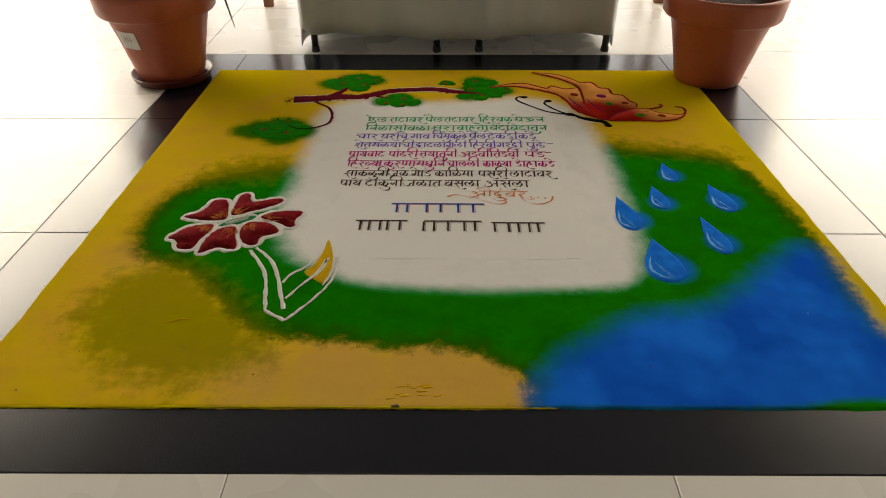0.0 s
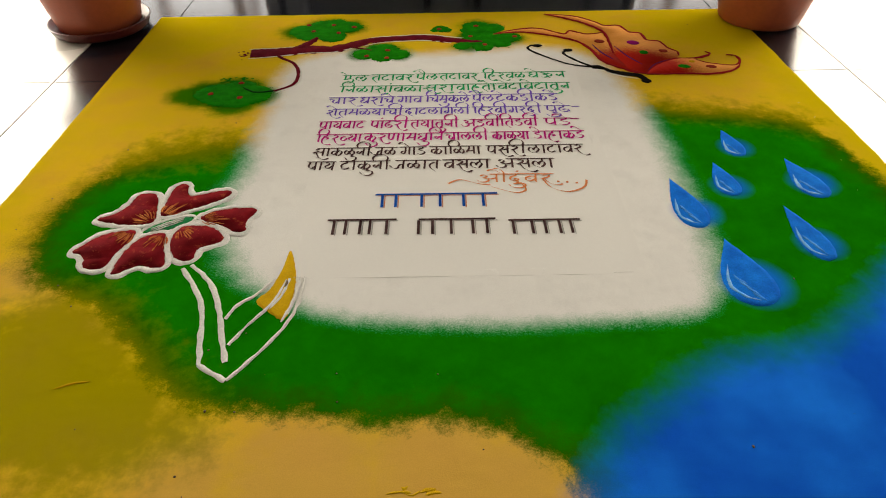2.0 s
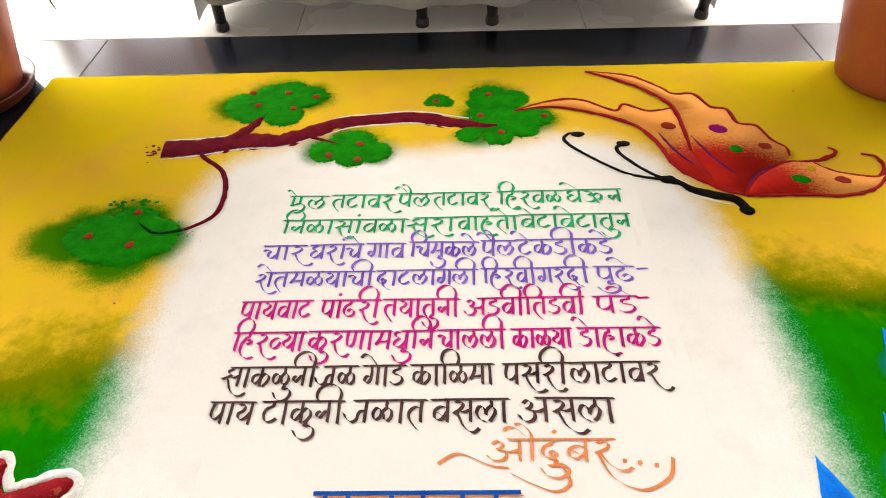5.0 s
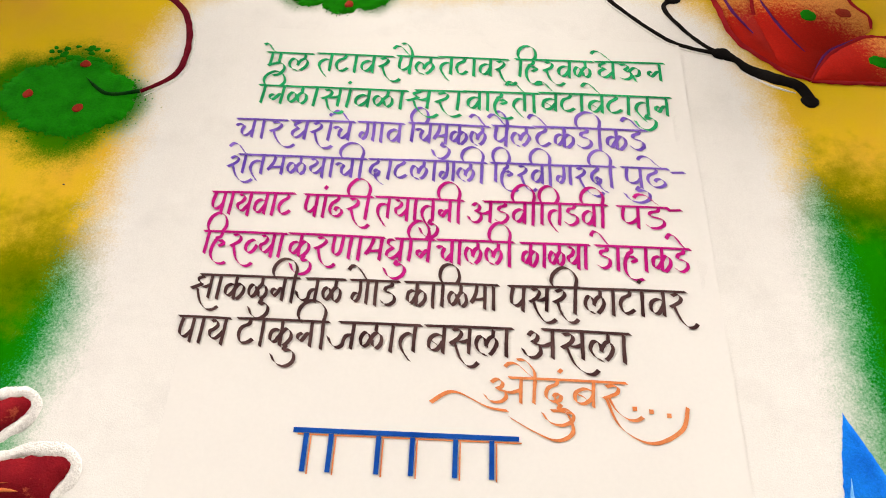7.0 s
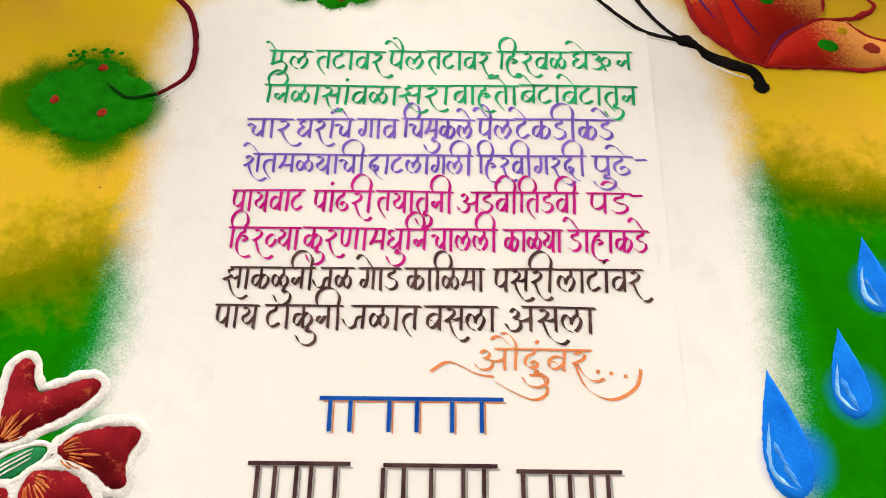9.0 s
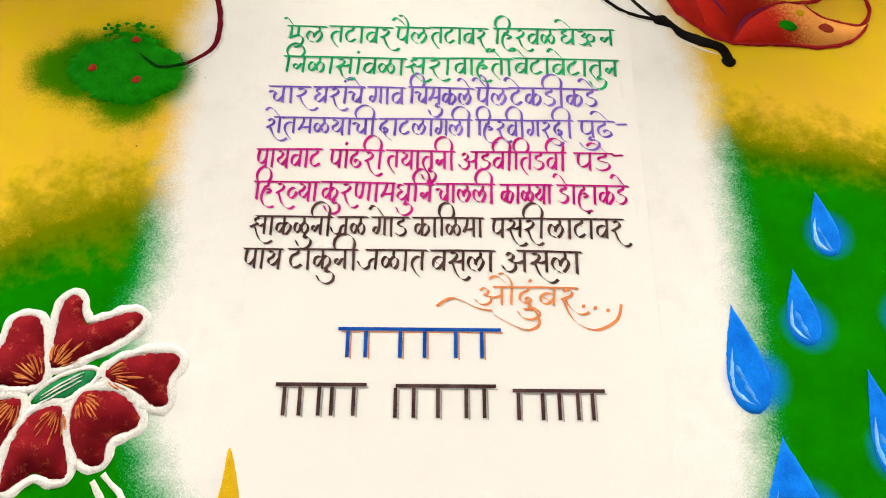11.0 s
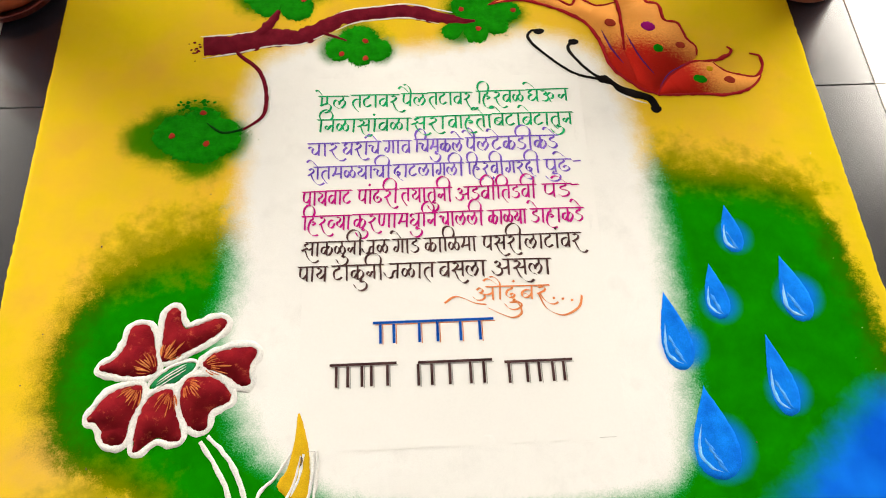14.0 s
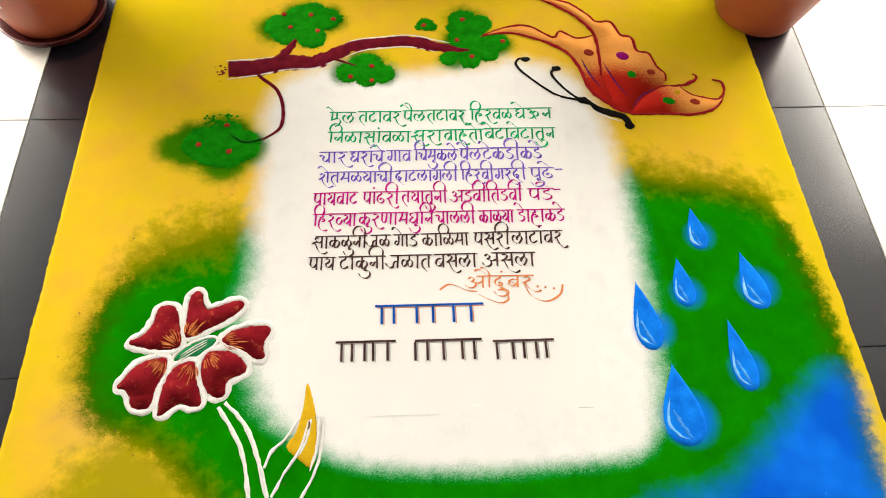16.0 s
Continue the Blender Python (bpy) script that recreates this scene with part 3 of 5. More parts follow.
def flower():
    ob = on_art(thing("flower_motif", "six-petalled maroon flower with thick white powder outlines and stem", "flower drawing"))
    petals = [((-0.481, 0.624), (-0.484, 0.658), (-0.495, 0.696), (-0.512, 0.705), (-0.528, 0.696), (-0.535, 0.667), (-0.549, 0.646), (-0.57, 0.637), (-0.56, 0.628), (-0.517, 0.619)),
              ((-0.471, 0.641), (-0.474, 0.676), (-0.474, 0.716), (-0.465, 0.731), (-0.452, 0.727), (-0.448, 0.709), (-0.438, 0.694), (-0.41, 0.703), (-0.383, 0.711), (-0.373, 0.7), (-0.39, 0.681), (-0.43, 0.658)),
              ((-0.406, 0.631), (-0.39, 0.65), (-0.358, 0.658), (-0.328, 0.659), (-0.32, 0.649), (-0.329, 0.632), (-0.331, 0.614), (-0.328, 0.6), (-0.343, 0.596), (-0.369, 0.615)),
              ((-0.431, 0.608), (-0.407, 0.613), (-0.381, 0.608), (-0.359, 0.586), (-0.361, 0.571), (-0.383, 0.562), (-0.392, 0.549), (-0.391, 0.533), (-0.406, 0.529), (-0.424, 0.543), (-0.437, 0.577)),
              ((-0.452, 0.595), (-0.446, 0.571), (-0.433, 0.535), (-0.43, 0.517), (-0.446, 0.514), (-0.465, 0.521), (-0.484, 0.509), (-0.499, 0.499), (-0.501, 0.513), (-0.499, 0.549), (-0.484, 0.585)),
              ((-0.503, 0.604), (-0.498, 0.583), (-0.511, 0.549), (-0.515, 0.52), (-0.527, 0.513), (-0.547, 0.517), (-0.554, 0.537), (-0.562, 0.547), (-0.577, 0.551), (-0.568, 0.568), (-0.544, 0.594))]
    for i, points in enumerate(petals):
        line = glide(points, 6, True)
        b, c = np.array(points[0]), np.mean(points, 0)
        p = part("petal", patch(line, 0.0012, 0.0024, 0.0011, i + 1), MAROON, ob)
        wide = widened(line, 0.0052)
        part("outline", ridge(wide[::3] + [wide[0]], 0.0125, 0.0015, 0.0026, 0.42, i + 2), WHITE_POWDER, p, "thick white powder outline")
        reach = (c - b) / np.linalg.norm(c - b)
        across = np.array((-reach[1], reach[0]))
        for k in range(9):
            u = (k + 0.2 + 0.6 * random.random()) / 9 * 2 - 1
            way = reach * math.cos(u * 0.6) + across * math.sin(u * 0.6)
            a = b + way * random.uniform(0.006, 0.014) + across * u * 0.004
            e = a + way * random.uniform(0.014, 0.036) * (1 - 0.3 * abs(u))
            bend = (a + e) / 2 + across * u * 0.0015
            part("streak", ridge([tuple(a), tuple(bend), tuple(e)], random.uniform(0.0012, 0.003), 0.0006, 0.0039, 1.0, k, (0.6, 0.1), 0.002), STREAK, p, "fine orange streak from the base")
    part("core", heap((-0.452, 0.617), oval((-0.452, 0.617), 0.038, 0.0115, 28), 0.0016, 0.0026, 0.0006), CORE, ob, "long green oval centre")
    ring = oval((-0.452, 0.617), 0.042, 0.0155, 28)
    part("outline", ridge(ring + ring[:1], 0.0065, 0.0014, 0.0026, 0.4, 9), WHITE_POWDER, ob, "white powder outline")
    for shift in (-0.003, 0.002, 0.006):
        part("core_line", ridge([(-0.476, 0.601 + shift), (-0.452, 0.617 + shift * 1.2), (-0.432, 0.629 + shift)], 0.0018, 0.0006, 0.0042, 0.5, 3, (0.3, 0.3)), WHITE_POWDER, ob, "thin pale line")
    for line in ([(-0.4, 0.512), (-0.37, 0.469), (-0.35, 0.428), (-0.335, 0.365), (-0.328, 0.329)], [(-0.389, 0.52), (-0.351, 0.479), (-0.327, 0.428), (-0.305, 0.361), (-0.295, 0.333)],
                 [(-0.328, 0.329), (-0.308, 0.316), (-0.288, 0.303)]):
        part("stem_line", ridge(line, 0.0082, 0.0013, 0.0026, 0.34, 5), WHITE_POWDER, ob)
    leaf = part("leaf", heap((-0.247, 0.45), glide([(-0.249, 0.552), (-0.233, 0.5), (-0.229, 0.448), (-0.234, 0.405), (-0.258, 0.42), (-0.279, 0.44), (-0.264, 0.468), (-0.254, 0.51)], 6, True), 0.0014, 0.0026, 0.001, 4), YELLOW, ob, "yellow upper half of the leaf")
    for line in ([(-0.288, 0.304), (-0.262, 0.34), (-0.232, 0.393), (-0.22, 0.443), (-0.219, 0.49)], [(-0.298, 0.361), (-0.28, 0.398), (-0.256, 0.437), (-0.244, 0.484)], [(-0.314, 0.408), (-0.302, 0.435), (-0.281, 0.455), (-0.26, 0.488)],
                 [(-0.24, 0.486), (-0.246, 0.45), (-0.258, 0.425)], [(-0.225, 0.488), (-0.2275, 0.443), (-0.238, 0.4)]):
        part("outline", ridge(line, 0.0048, 0.0015, 0.003, 0.45, 6, (1, 0.3)), WHITE_POWDER, leaf, "white powder line of the leaf")
    part("leaf_vein", ridge([(-0.243, 0.482), (-0.242, 0.476), (-0.244, 0.468)], 0.0025, 0.0006, 0.0046, 0.4, 2, (0.6, 0.2), 0.0015), CRUMB, leaf, "short dark mark at the leaf tip")
    return ob


def drop(tip, left, right, bottom, label):
    t, b = np.array(tip), np.array(bottom)
    axis = b - t
    long = np.linalg.norm(axis)
    axis = axis / long
    side = np.array((axis[1], -axis[0]))
    if side[0] > 0:
        side = -side
    half = abs((np.array(left) - np.array(right)) @ side) / 2
    shift = ((np.array(left) + np.array(right)) / 2 - t) @ side
    line, a = [], np.linspace(0, 2 * math.pi, 72, endpoint=False)
    for q in a:
        along = (1 - math.cos(q)) / 2
        w = half * math.sin(q) * abs(math.sin(q / 2)) ** 1.4 * 1.15
        line.append(t + axis * long * along + side * (w + shift * along ** 1.3))
    c = t + axis * long * 0.66 + side * shift * 0.58
    ob = on_art(thing("water_drop_motif", label, "drop drawing", "water drops"))
    part("drop", heap(c, line, 0.0005, 0.0026, 0.0008, long * 90), DROP, ob)

    def inner(s, u):
        return tuple(t + axis * long * s + side * (u * half + shift * s ** 1.3))
    part("glint", ridge([inner(0.42, 0.38), inner(0.58, 0.56), inner(0.74, 0.62), inner(0.86, 0.36), inner(0.92, -0.05)], [0.0025, 0.005, 0.006, 0.0055, 0.0025], 0.0003, 0.0031, 0.6, 2, (0.1, 0.1)), DROP_LIGHT, ob, "pale blue curved highlight stroke")
    for k in range(4):
        s, u = 0.62 + 0.075 * k, 0.32 - 0.1 * k
        part("glint", ridge([inner(s - 0.06, u + 0.05), inner(s, u), inner(s + 0.08, u - 0.22)], [0.002, 0.006, 0.002], 0.0003, 0.0031, 0.8, k + 4, (0.1, 0.1)), DROP_SOFT, ob, "faint pale blue brush stroke")
    return ob


def clump(centre, lobes, berries, label, bits=0):
    """A ragged cluster of leaves; lobes: x, y, radius."""
    c, line = np.array(centre), []
    for a in np.linspace(0, 2 * math.pi, 240, endpoint=False):
        d = np.array((math.cos(a), math.sin(a)))
        far = 0.01
        for x, y, r in lobes:
            o = np.array((x, y)) - c
            along, off = o @ d, abs(o[0] * d[1] - o[1] * d[0])
            if off < r:
                far = max(far, along + math.sqrt(r * r - off * off))
        far += 0.004 * noise.noise(Vector((d[0] * 9 + x * 40, d[1] * 9, 1))) + 0.0035 * noise.noise(Vector((d[0] * 26, d[1] * 26 + y * 30, 3)))
        line.append(c + d * far * (0.86 if centre[0] < -0.4 else 0.95))
    ob = on_art(thing("leaf_cluster_motif", label, "leaf drawing", "leaf clusters"))
    part("leaves", heap(c, line, 0.0016, 0.0026, 0.0026, centre[0] * 50, 0.0026, 0.3), LEAF, ob)
    grains = bmesh.new()
    for i in range(420):
        q = line[random.randrange(len(line))]
        q = c + (q - c) * (0.95 + random.expovariate(9) * (0.7 if centre[0] < -0.4 else 0.35))
        bmesh.ops.create_icosphere(grains, subdivisions=1, radius=random.uniform(0.0005, 0.0013), matrix=Matrix.Translation((q[0], q[1], 0.0027)) @ Matrix.Diagonal((1, 1, 0.5, 1)))
    tagged(part("stray_powder", grains, LEAF, ob, "stray grains of green powder"), kind="stuff")
    for x, y in berries:
        part("berry", heap((x, y), oval((x, y), 0.0062, 0.0062), 0.0012, 0.0041, 0.0012, x * 70), BERRY, ob, "small red dot")
    return ob


flower()
drop((0.370, 0.732), (0.343, 0.642), (0.413, 0.606), (0.387, 0.590), "large blue powder water drop at the edge of the white")
drop((0.408, 0.566), (0.364, 0.475), (0.456, 0.462), (0.412, 0.416), "largest blue powder water drop on green powder")
drop((0.532, 0.648), (0.511, 0.564), (0.570, 0.543), (0.548, 0.508), "slender blue powder water drop on green powder")
drop((0.461, 0.780), (0.436, 0.710), (0.489, 0.695), (0.466, 0.675), "small blue powder water drop on green powder")
drop((0.592, 0.790), (0.568, 0.726), (0.636, 0.711), (0.606, 0.664), "broad blue powder water drop on green powder")
drop((0.514, 0.894), (0.492, 0.833), (0.540, 0.825), (0.517, 0.796), "smallest blue powder water drop near the yellow edge")
clump((-0.455, 1.072), [(-0.45, 1.074, 0.064), (-0.502, 1.073, 0.05), (-0.41, 1.064, 0.05), (-0.44, 1.044, 0.048), (-0.475, 1.055, 0.05)], [(-0.449, 1.119), (-0.502, 1.069), (-0.437, 1.05)],
      "round green powder leaf cluster with three red dots below the vine")
clump((-0.3, 1.42), [(-0.30, 1.43, 0.055), (-0.36, 1.41, 0.04), (-0.345, 1.375, 0.03), (-0.25, 1.435, 0.04), (-0.28, 1.37, 0.036), (-0.28, 1.465, 0.028), (-0.215, 1.434, 0.014)],
      [(-0.349, 1.447), (-0.332, 1.405), (-0.286, 1.445), (-0.268, 1.394), (-0.233, 1.431)], "green powder leaf cluster with five red dots above the branch")
clump((-0.155, 1.272), [(-0.155, 1.28, 0.045), (-0.195, 1.265, 0.032), (-0.115, 1.26, 0.03), (-0.15, 1.25, 0.03)], [(-0.188, 1.252), (-0.141, 1.24), (-0.141, 1.283)],
      "small green powder leaf cluster below the branch")
clump((0.085, 1.36), [(0.075, 1.43, 0.038), (0.12, 1.42, 0.03), (0.16, 1.355, 0.028), (0.08, 1.37, 0.045), (0.03, 1.30, 0.022), (0.085, 1.295, 0.028), (0.05, 1.405, 0.02), (0.13, 1.32, 0.03)],
      [(0.058, 1.361), (0.091, 1.31), (0.074, 1.427), (0.166, 1.357)], "many-lobed green powder leaf cluster ending the branch")
clump((-0.015, 1.413), [(-0.015, 1.413, 0.02), (-0.0, 1.405, 0.014), (-0.03, 1.405, 0.01)], [(-0.018, 1.41)], "tiny green powder leaf cluster with one red dot")

for k in range(26):      # small tufts above the round cluster
    x, y = random.uniform(-0.5, -0.425), 1.126 + random.random() ** 1.6 * 0.024
    r = random.uniform(0.0028, 0.0055)
    part("tuft", heap((x, y), oval((x, y), r, r * 0.8), 0.0009, 0.0026, 0.0012, k, 0.0015), LEAF, bpy.data.objects["leaf_cluster_motif"])

branch = on_art(thing("branch_motif", "long maroon powder branch with a curled vine on yellow", "branch drawing"))
part("bough", ridge([(-0.462, 1.275), (-0.40, 1.283), (-0.328, 1.297), (-0.272, 1.297), (-0.228, 1.320), (-0.182, 1.346), (-0.117, 1.356), (-0.06, 1.360), (0.0, 1.345), (0.06, 1.331), (0.085, 1.331)],
                    [0.05, 0.05, 0.044, 0.037, 0.034, 0.032, 0.032, 0.034, 0.036, 0.032, 0.02], 0.003, 0.003, 0.16, 3, (0.9, 0.4)), BRANCH, branch)
part("stub", ridge([(-0.362, 1.297), (-0.337, 1.328), (-0.318, 1.366)], [0.025, 0.021, 0.014], 0.003, 0.0032, 0.2, 4, (1, 0.6)), BRANCH, branch)
part("twig", ridge([(-0.228, 1.308), (-0.203, 1.296), (-0.178, 1.285)], [0.008, 0.006, 0.004], 0.0015, 0.0036, 0.2, 5), BRANCH, branch)
for k in range(12):      # loose specks round the broken end of the bough
    x, y, r = -0.468 - random.random() * 0.026, 1.274 + random.gauss(0, 0.017), random.uniform(0.001, 0.0028)
    part("speck", heap((x, y), oval((x, y), r * 1.6, r), 0.001, 0.0026, 0.0008, k, 0.0015), BRANCH, branch)
part("vine", ridge([(-0.40, 1.272), (-0.387, 1.252), (-0.35, 1.216), (-0.333, 1.163), (-0.337, 1.110), (-0.372, 1.080)], [0.006, 0.008, 0.008, 0.008, 0.007, 0.005], 0.0024, 0.003, 0.15, 6), BRANCH, branch)
part("vine_end", ridge([(-0.372, 1.080), (-0.41, 1.074), (-0.441, 1.097)], [0.005, 0.005, 0.003], 0.001, 0.0044, 0.2, 7, (1, 0.2)), DEEP_GREEN, branch, "dark green curled end of the vine")
for line in ([(-0.462, 1.248), (-0.4, 1.259), (-0.33, 1.276), (-0.272, 1.279), (-0.22, 1.304)], [(-0.47, 1.302), (-0.4, 1.307), (-0.36, 1.315)], [(-0.3425, 1.219), (-0.3262, 1.163), (-0.3302, 1.108), (-0.366, 1.0735)],
             [(-0.262, 1.317), (-0.222, 1.338), (-0.18, 1.363), (-0.117, 1.373), (-0.05, 1.378), (0.01, 1.362), (0.06, 1.349)], [(-0.2, 1.313), (-0.16, 1.332), (-0.1, 1.34), (-0.05, 1.342), (0.01, 1.325)]):
    part("white_edge", ridge(line, 0.0045, 0.0012, 0.0024, 0.4, 8, (0.2, 0.2)), WHITE_POWDER, branch, "thin white powder edge")

bfly = on_art(thing("butterfly_motif", "orange and red powder butterfly with spots and black body", "butterfly drawing"))
WA = [(0.114, 1.372), (0.152, 1.392), (0.192, 1.406), (0.234, 1.405), (0.278, 1.373), (0.292, 1.370), (0.307, 1.388), (0.344, 1.366), (0.388, 1.375)]
WA_LOW = [(0.114, 1.372), (0.182, 1.384), (0.258, 1.359), (0.31, 1.325), (0.337, 1.276), (0.352, 1.209), (0.395, 1.16), (0.434, 1.138)]
WB_L = [(0.257, 1.503), (0.310, 1.471), (0.354, 1.432), (0.387, 1.381), (0.389, 1.315), (0.385, 1.248)]
WB_R = [(0.257, 1.503), (0.332, 1.485), (0.376, 1.447), (0.398, 1.419), (0.433, 1.417), (0.450, 1.376), (0.475, 1.366), (0.481, 1.325), (0.508, 1.315), (0.519, 1.277), (0.534, 1.254), (0.532, 1.230)]
WC = [(0.434, 1.138), (0.468, 1.183), (0.516, 1.214), (0.561, 1.216), (0.598, 1.232), (0.607, 1.243), (0.599, 1.252)]
WC_TAIL = [(0.561, 1.213), (0.580, 1.193), (0.608, 1.181), (0.644, 1.177), (0.662, 1.200), (0.662, 1.226), (0.642, 1.234)]
WC_LOW = [(0.434, 1.136), (0.474, 1.137), (0.521, 1.137), (0.578, 1.135), (0.627, 1.150), (0.654, 1.178)]
part("hind_wing", patch(glide(WA, 5)[:-1] + [(0.389, 1.315), (0.387, 1.25), (0.41, 1.17)] + glide(WA_LOW, 5)[::-1][:-1], 0.001, 0.0026, 0.0008, 1), WING, bfly)
part("fore_wing", patch(glide(WB_R, 5) + [(0.516, 1.214), (0.468, 1.183), (0.434, 1.138), (0.4, 1.17)] + glide(WB_L, 5)[::-1][:-1], 0.0014, 0.0026, 0.0008, 2), WING, bfly)
part("tail_wing", patch(glide(WC[:4], 5) + glide(WC_TAIL[1:4], 5) + [(0.654, 1.178)] + glide(WC_LOW, 5)[::-1][1:-1], 0.0018, 0.0026, 0.0008, 3), WING, bfly)
for line, w in ((WA, 0.0055), (WA_LOW, 0.007), (WB_L, 0.008), (WB_R, 0.007), (WC, 0.007), (WC_TAIL, 0.006), (WC_LOW, 0.006)):
    part("wing_line", ridge(line, w, 0.001, 0.0042, 0.4, 5, (0.4, 0.6)), WING_LINE, bfly, "dark red powder line")
for line in ([(0.345, 1.30), (0.36, 1.25), (0.378, 1.215)], [(0.395, 1.29), (0.412, 1.235), (0.437, 1.185)], [(0.442, 1.155), (0.468, 1.188), (0.505, 1.21)]):
    part("vein", ridge(line, [0.002, 0.0042, 0.002], 0.0006, 0.0046, 0.4, 6, (0.2, 0.2)), VIOLET, bfly, "violet shading stroke")
for x, y, rx, ry, mat, label in ((0.366, 1.319, 0.012, 0.010, BERRY, "red spot"), (0.444, 1.308, 0.0155, 0.012, PURPLE, "purple spot"), (0.456, 1.251, 0.011, 0.010, LEAF, "green spot"),
                                 (0.503, 1.258, 0.011, 0.008, BERRY, "red spot"), (0.527, 1.172, 0.014, 0.010, LEAF, "green spot"), (0.587, 1.169, 0.012, 0.0085, BERRY, "red spot"),
                                 (0.552, 1.197, 0.0075, 0.006, YELLOW, "small yellow spot")):
    part("spot", heap((x, y), oval((x, y), rx, ry, -20), 0.0012, 0.0046, 0.001, x * 90), mat, bfly, label)
part("body", ridge([(0.324, 1.178), (0.338, 1.175), (0.35, 1.167), (0.366, 1.150), (0.398, 1.138), (0.419, 1.130), (0.427, 1.106)], [0.012, 0.019, 0.010, 0.019, 0.018, 0.015, 0.019], 0.003, 0.003, 0.15, 2, (0.5, 0.8)), BLACK, bfly, "black segmented body")
for x, y, rx, ry in ((0.426, 1.105, 0.0105, 0.0095), (0.332, 1.178, 0.0125, 0.0095)):
    part("body_end", heap((x, y), oval((x, y), rx, ry), 0.0026, 0.003, 0.0008, x * 50), BLACK, bfly)
for line in ([(0.328, 1.178), (0.272, 1.196), (0.216, 1.248), (0.191, 1.284), (0.199, 1.303), (0.214, 1.301)], [(0.33, 1.18), (0.307, 1.197), (0.276, 1.240), (0.271, 1.262), (0.283, 1.272)]):
    part("antenna", ridge(line, 0.006, 0.0014, 0.003, 0.25, 3), BLACK, bfly, "thin curled black feeler")
    part("antenna_tip", heap(line[-1], oval(line[-1], 0.011, 0.0075), 0.003, 0.003, 0.001), BLACK, bfly)
for line in ([(0.1855, 1.278), (0.2125, 1.2445), (0.2695, 1.1915), (0.322, 1.1735)], [(0.35, 1.152), (0.38, 1.13), (0.412, 1.118)]):
    part("white_edge", ridge(line, 0.004, 0.0012, 0.0024, 0.4, 3, (0.2, 0.2)), WHITE_POWDER, bfly, "thin white powder edge")


# ---- the sheet with the poem ----
def sheet():
    bm = bmesh.new()
    xs, ys = np.append(np.linspace(0, 0.975, 24), (0.988, 1.0)), np.linspace(0, 1, 30)
    grid = []
    for v in ys:
        row = []
        for u in xs:
            x0, x1 = -0.252 + 0.004 * v, 0.272 + 0.008 * v
            x, y = x0 + (x1 - x0) * u, 0.487 + 0.706 * v
            lift = 0.0001 * max(0, wobble(x, y, 6, 2)) + (0.0006 * max(0, u - 0.975) / 0.025 if v > 0.05 else 0)
            row.append(bm.verts.new((x, y, 0.0024 + lift)))
        grid.append(row)
    for r, s in zip(grid, grid[1:]):
        for k in range(len(r) - 1):
            bm.faces.new((r[k], r[k + 1], s[k + 1], s[k]))
    rim = grid[0] + [r[-1] for r in grid[1:]] + grid[-1][-2::-1] + [r[0] for r in grid[-2:0:-1]]
    high = [bm.verts.new(v.co) for v in rim]
    low = [bm.verts.new((v.co.x, v.co.y, 0.001)) for v in rim]
    for i in range(len(rim)):
        j = (i + 1) % len(rim)
        bm.faces.new((high[j], high[i], low[i], low[j]))
    return bm


poem = on_art(thing("poem_sheet", "white paper sheet with a hand-lettered poem in coloured inks", "poster"))
part("paper", sheet(), PAPER, poem)


NIB = -38      # the slant at which the broad pen is held
INK_Z = 0.0031
HEAD_Y = 0.95


def stem(x, low=0.02):
    return ((x, 0.93), (x - 0.01, 0.5), (x - 0.02, low))


TAIL = ((0.27, 0.42), (0.36, 0.16), (0.52, -0.14), (0.8, -0.38), (1.06, -0.4), (1.24, -0.26))
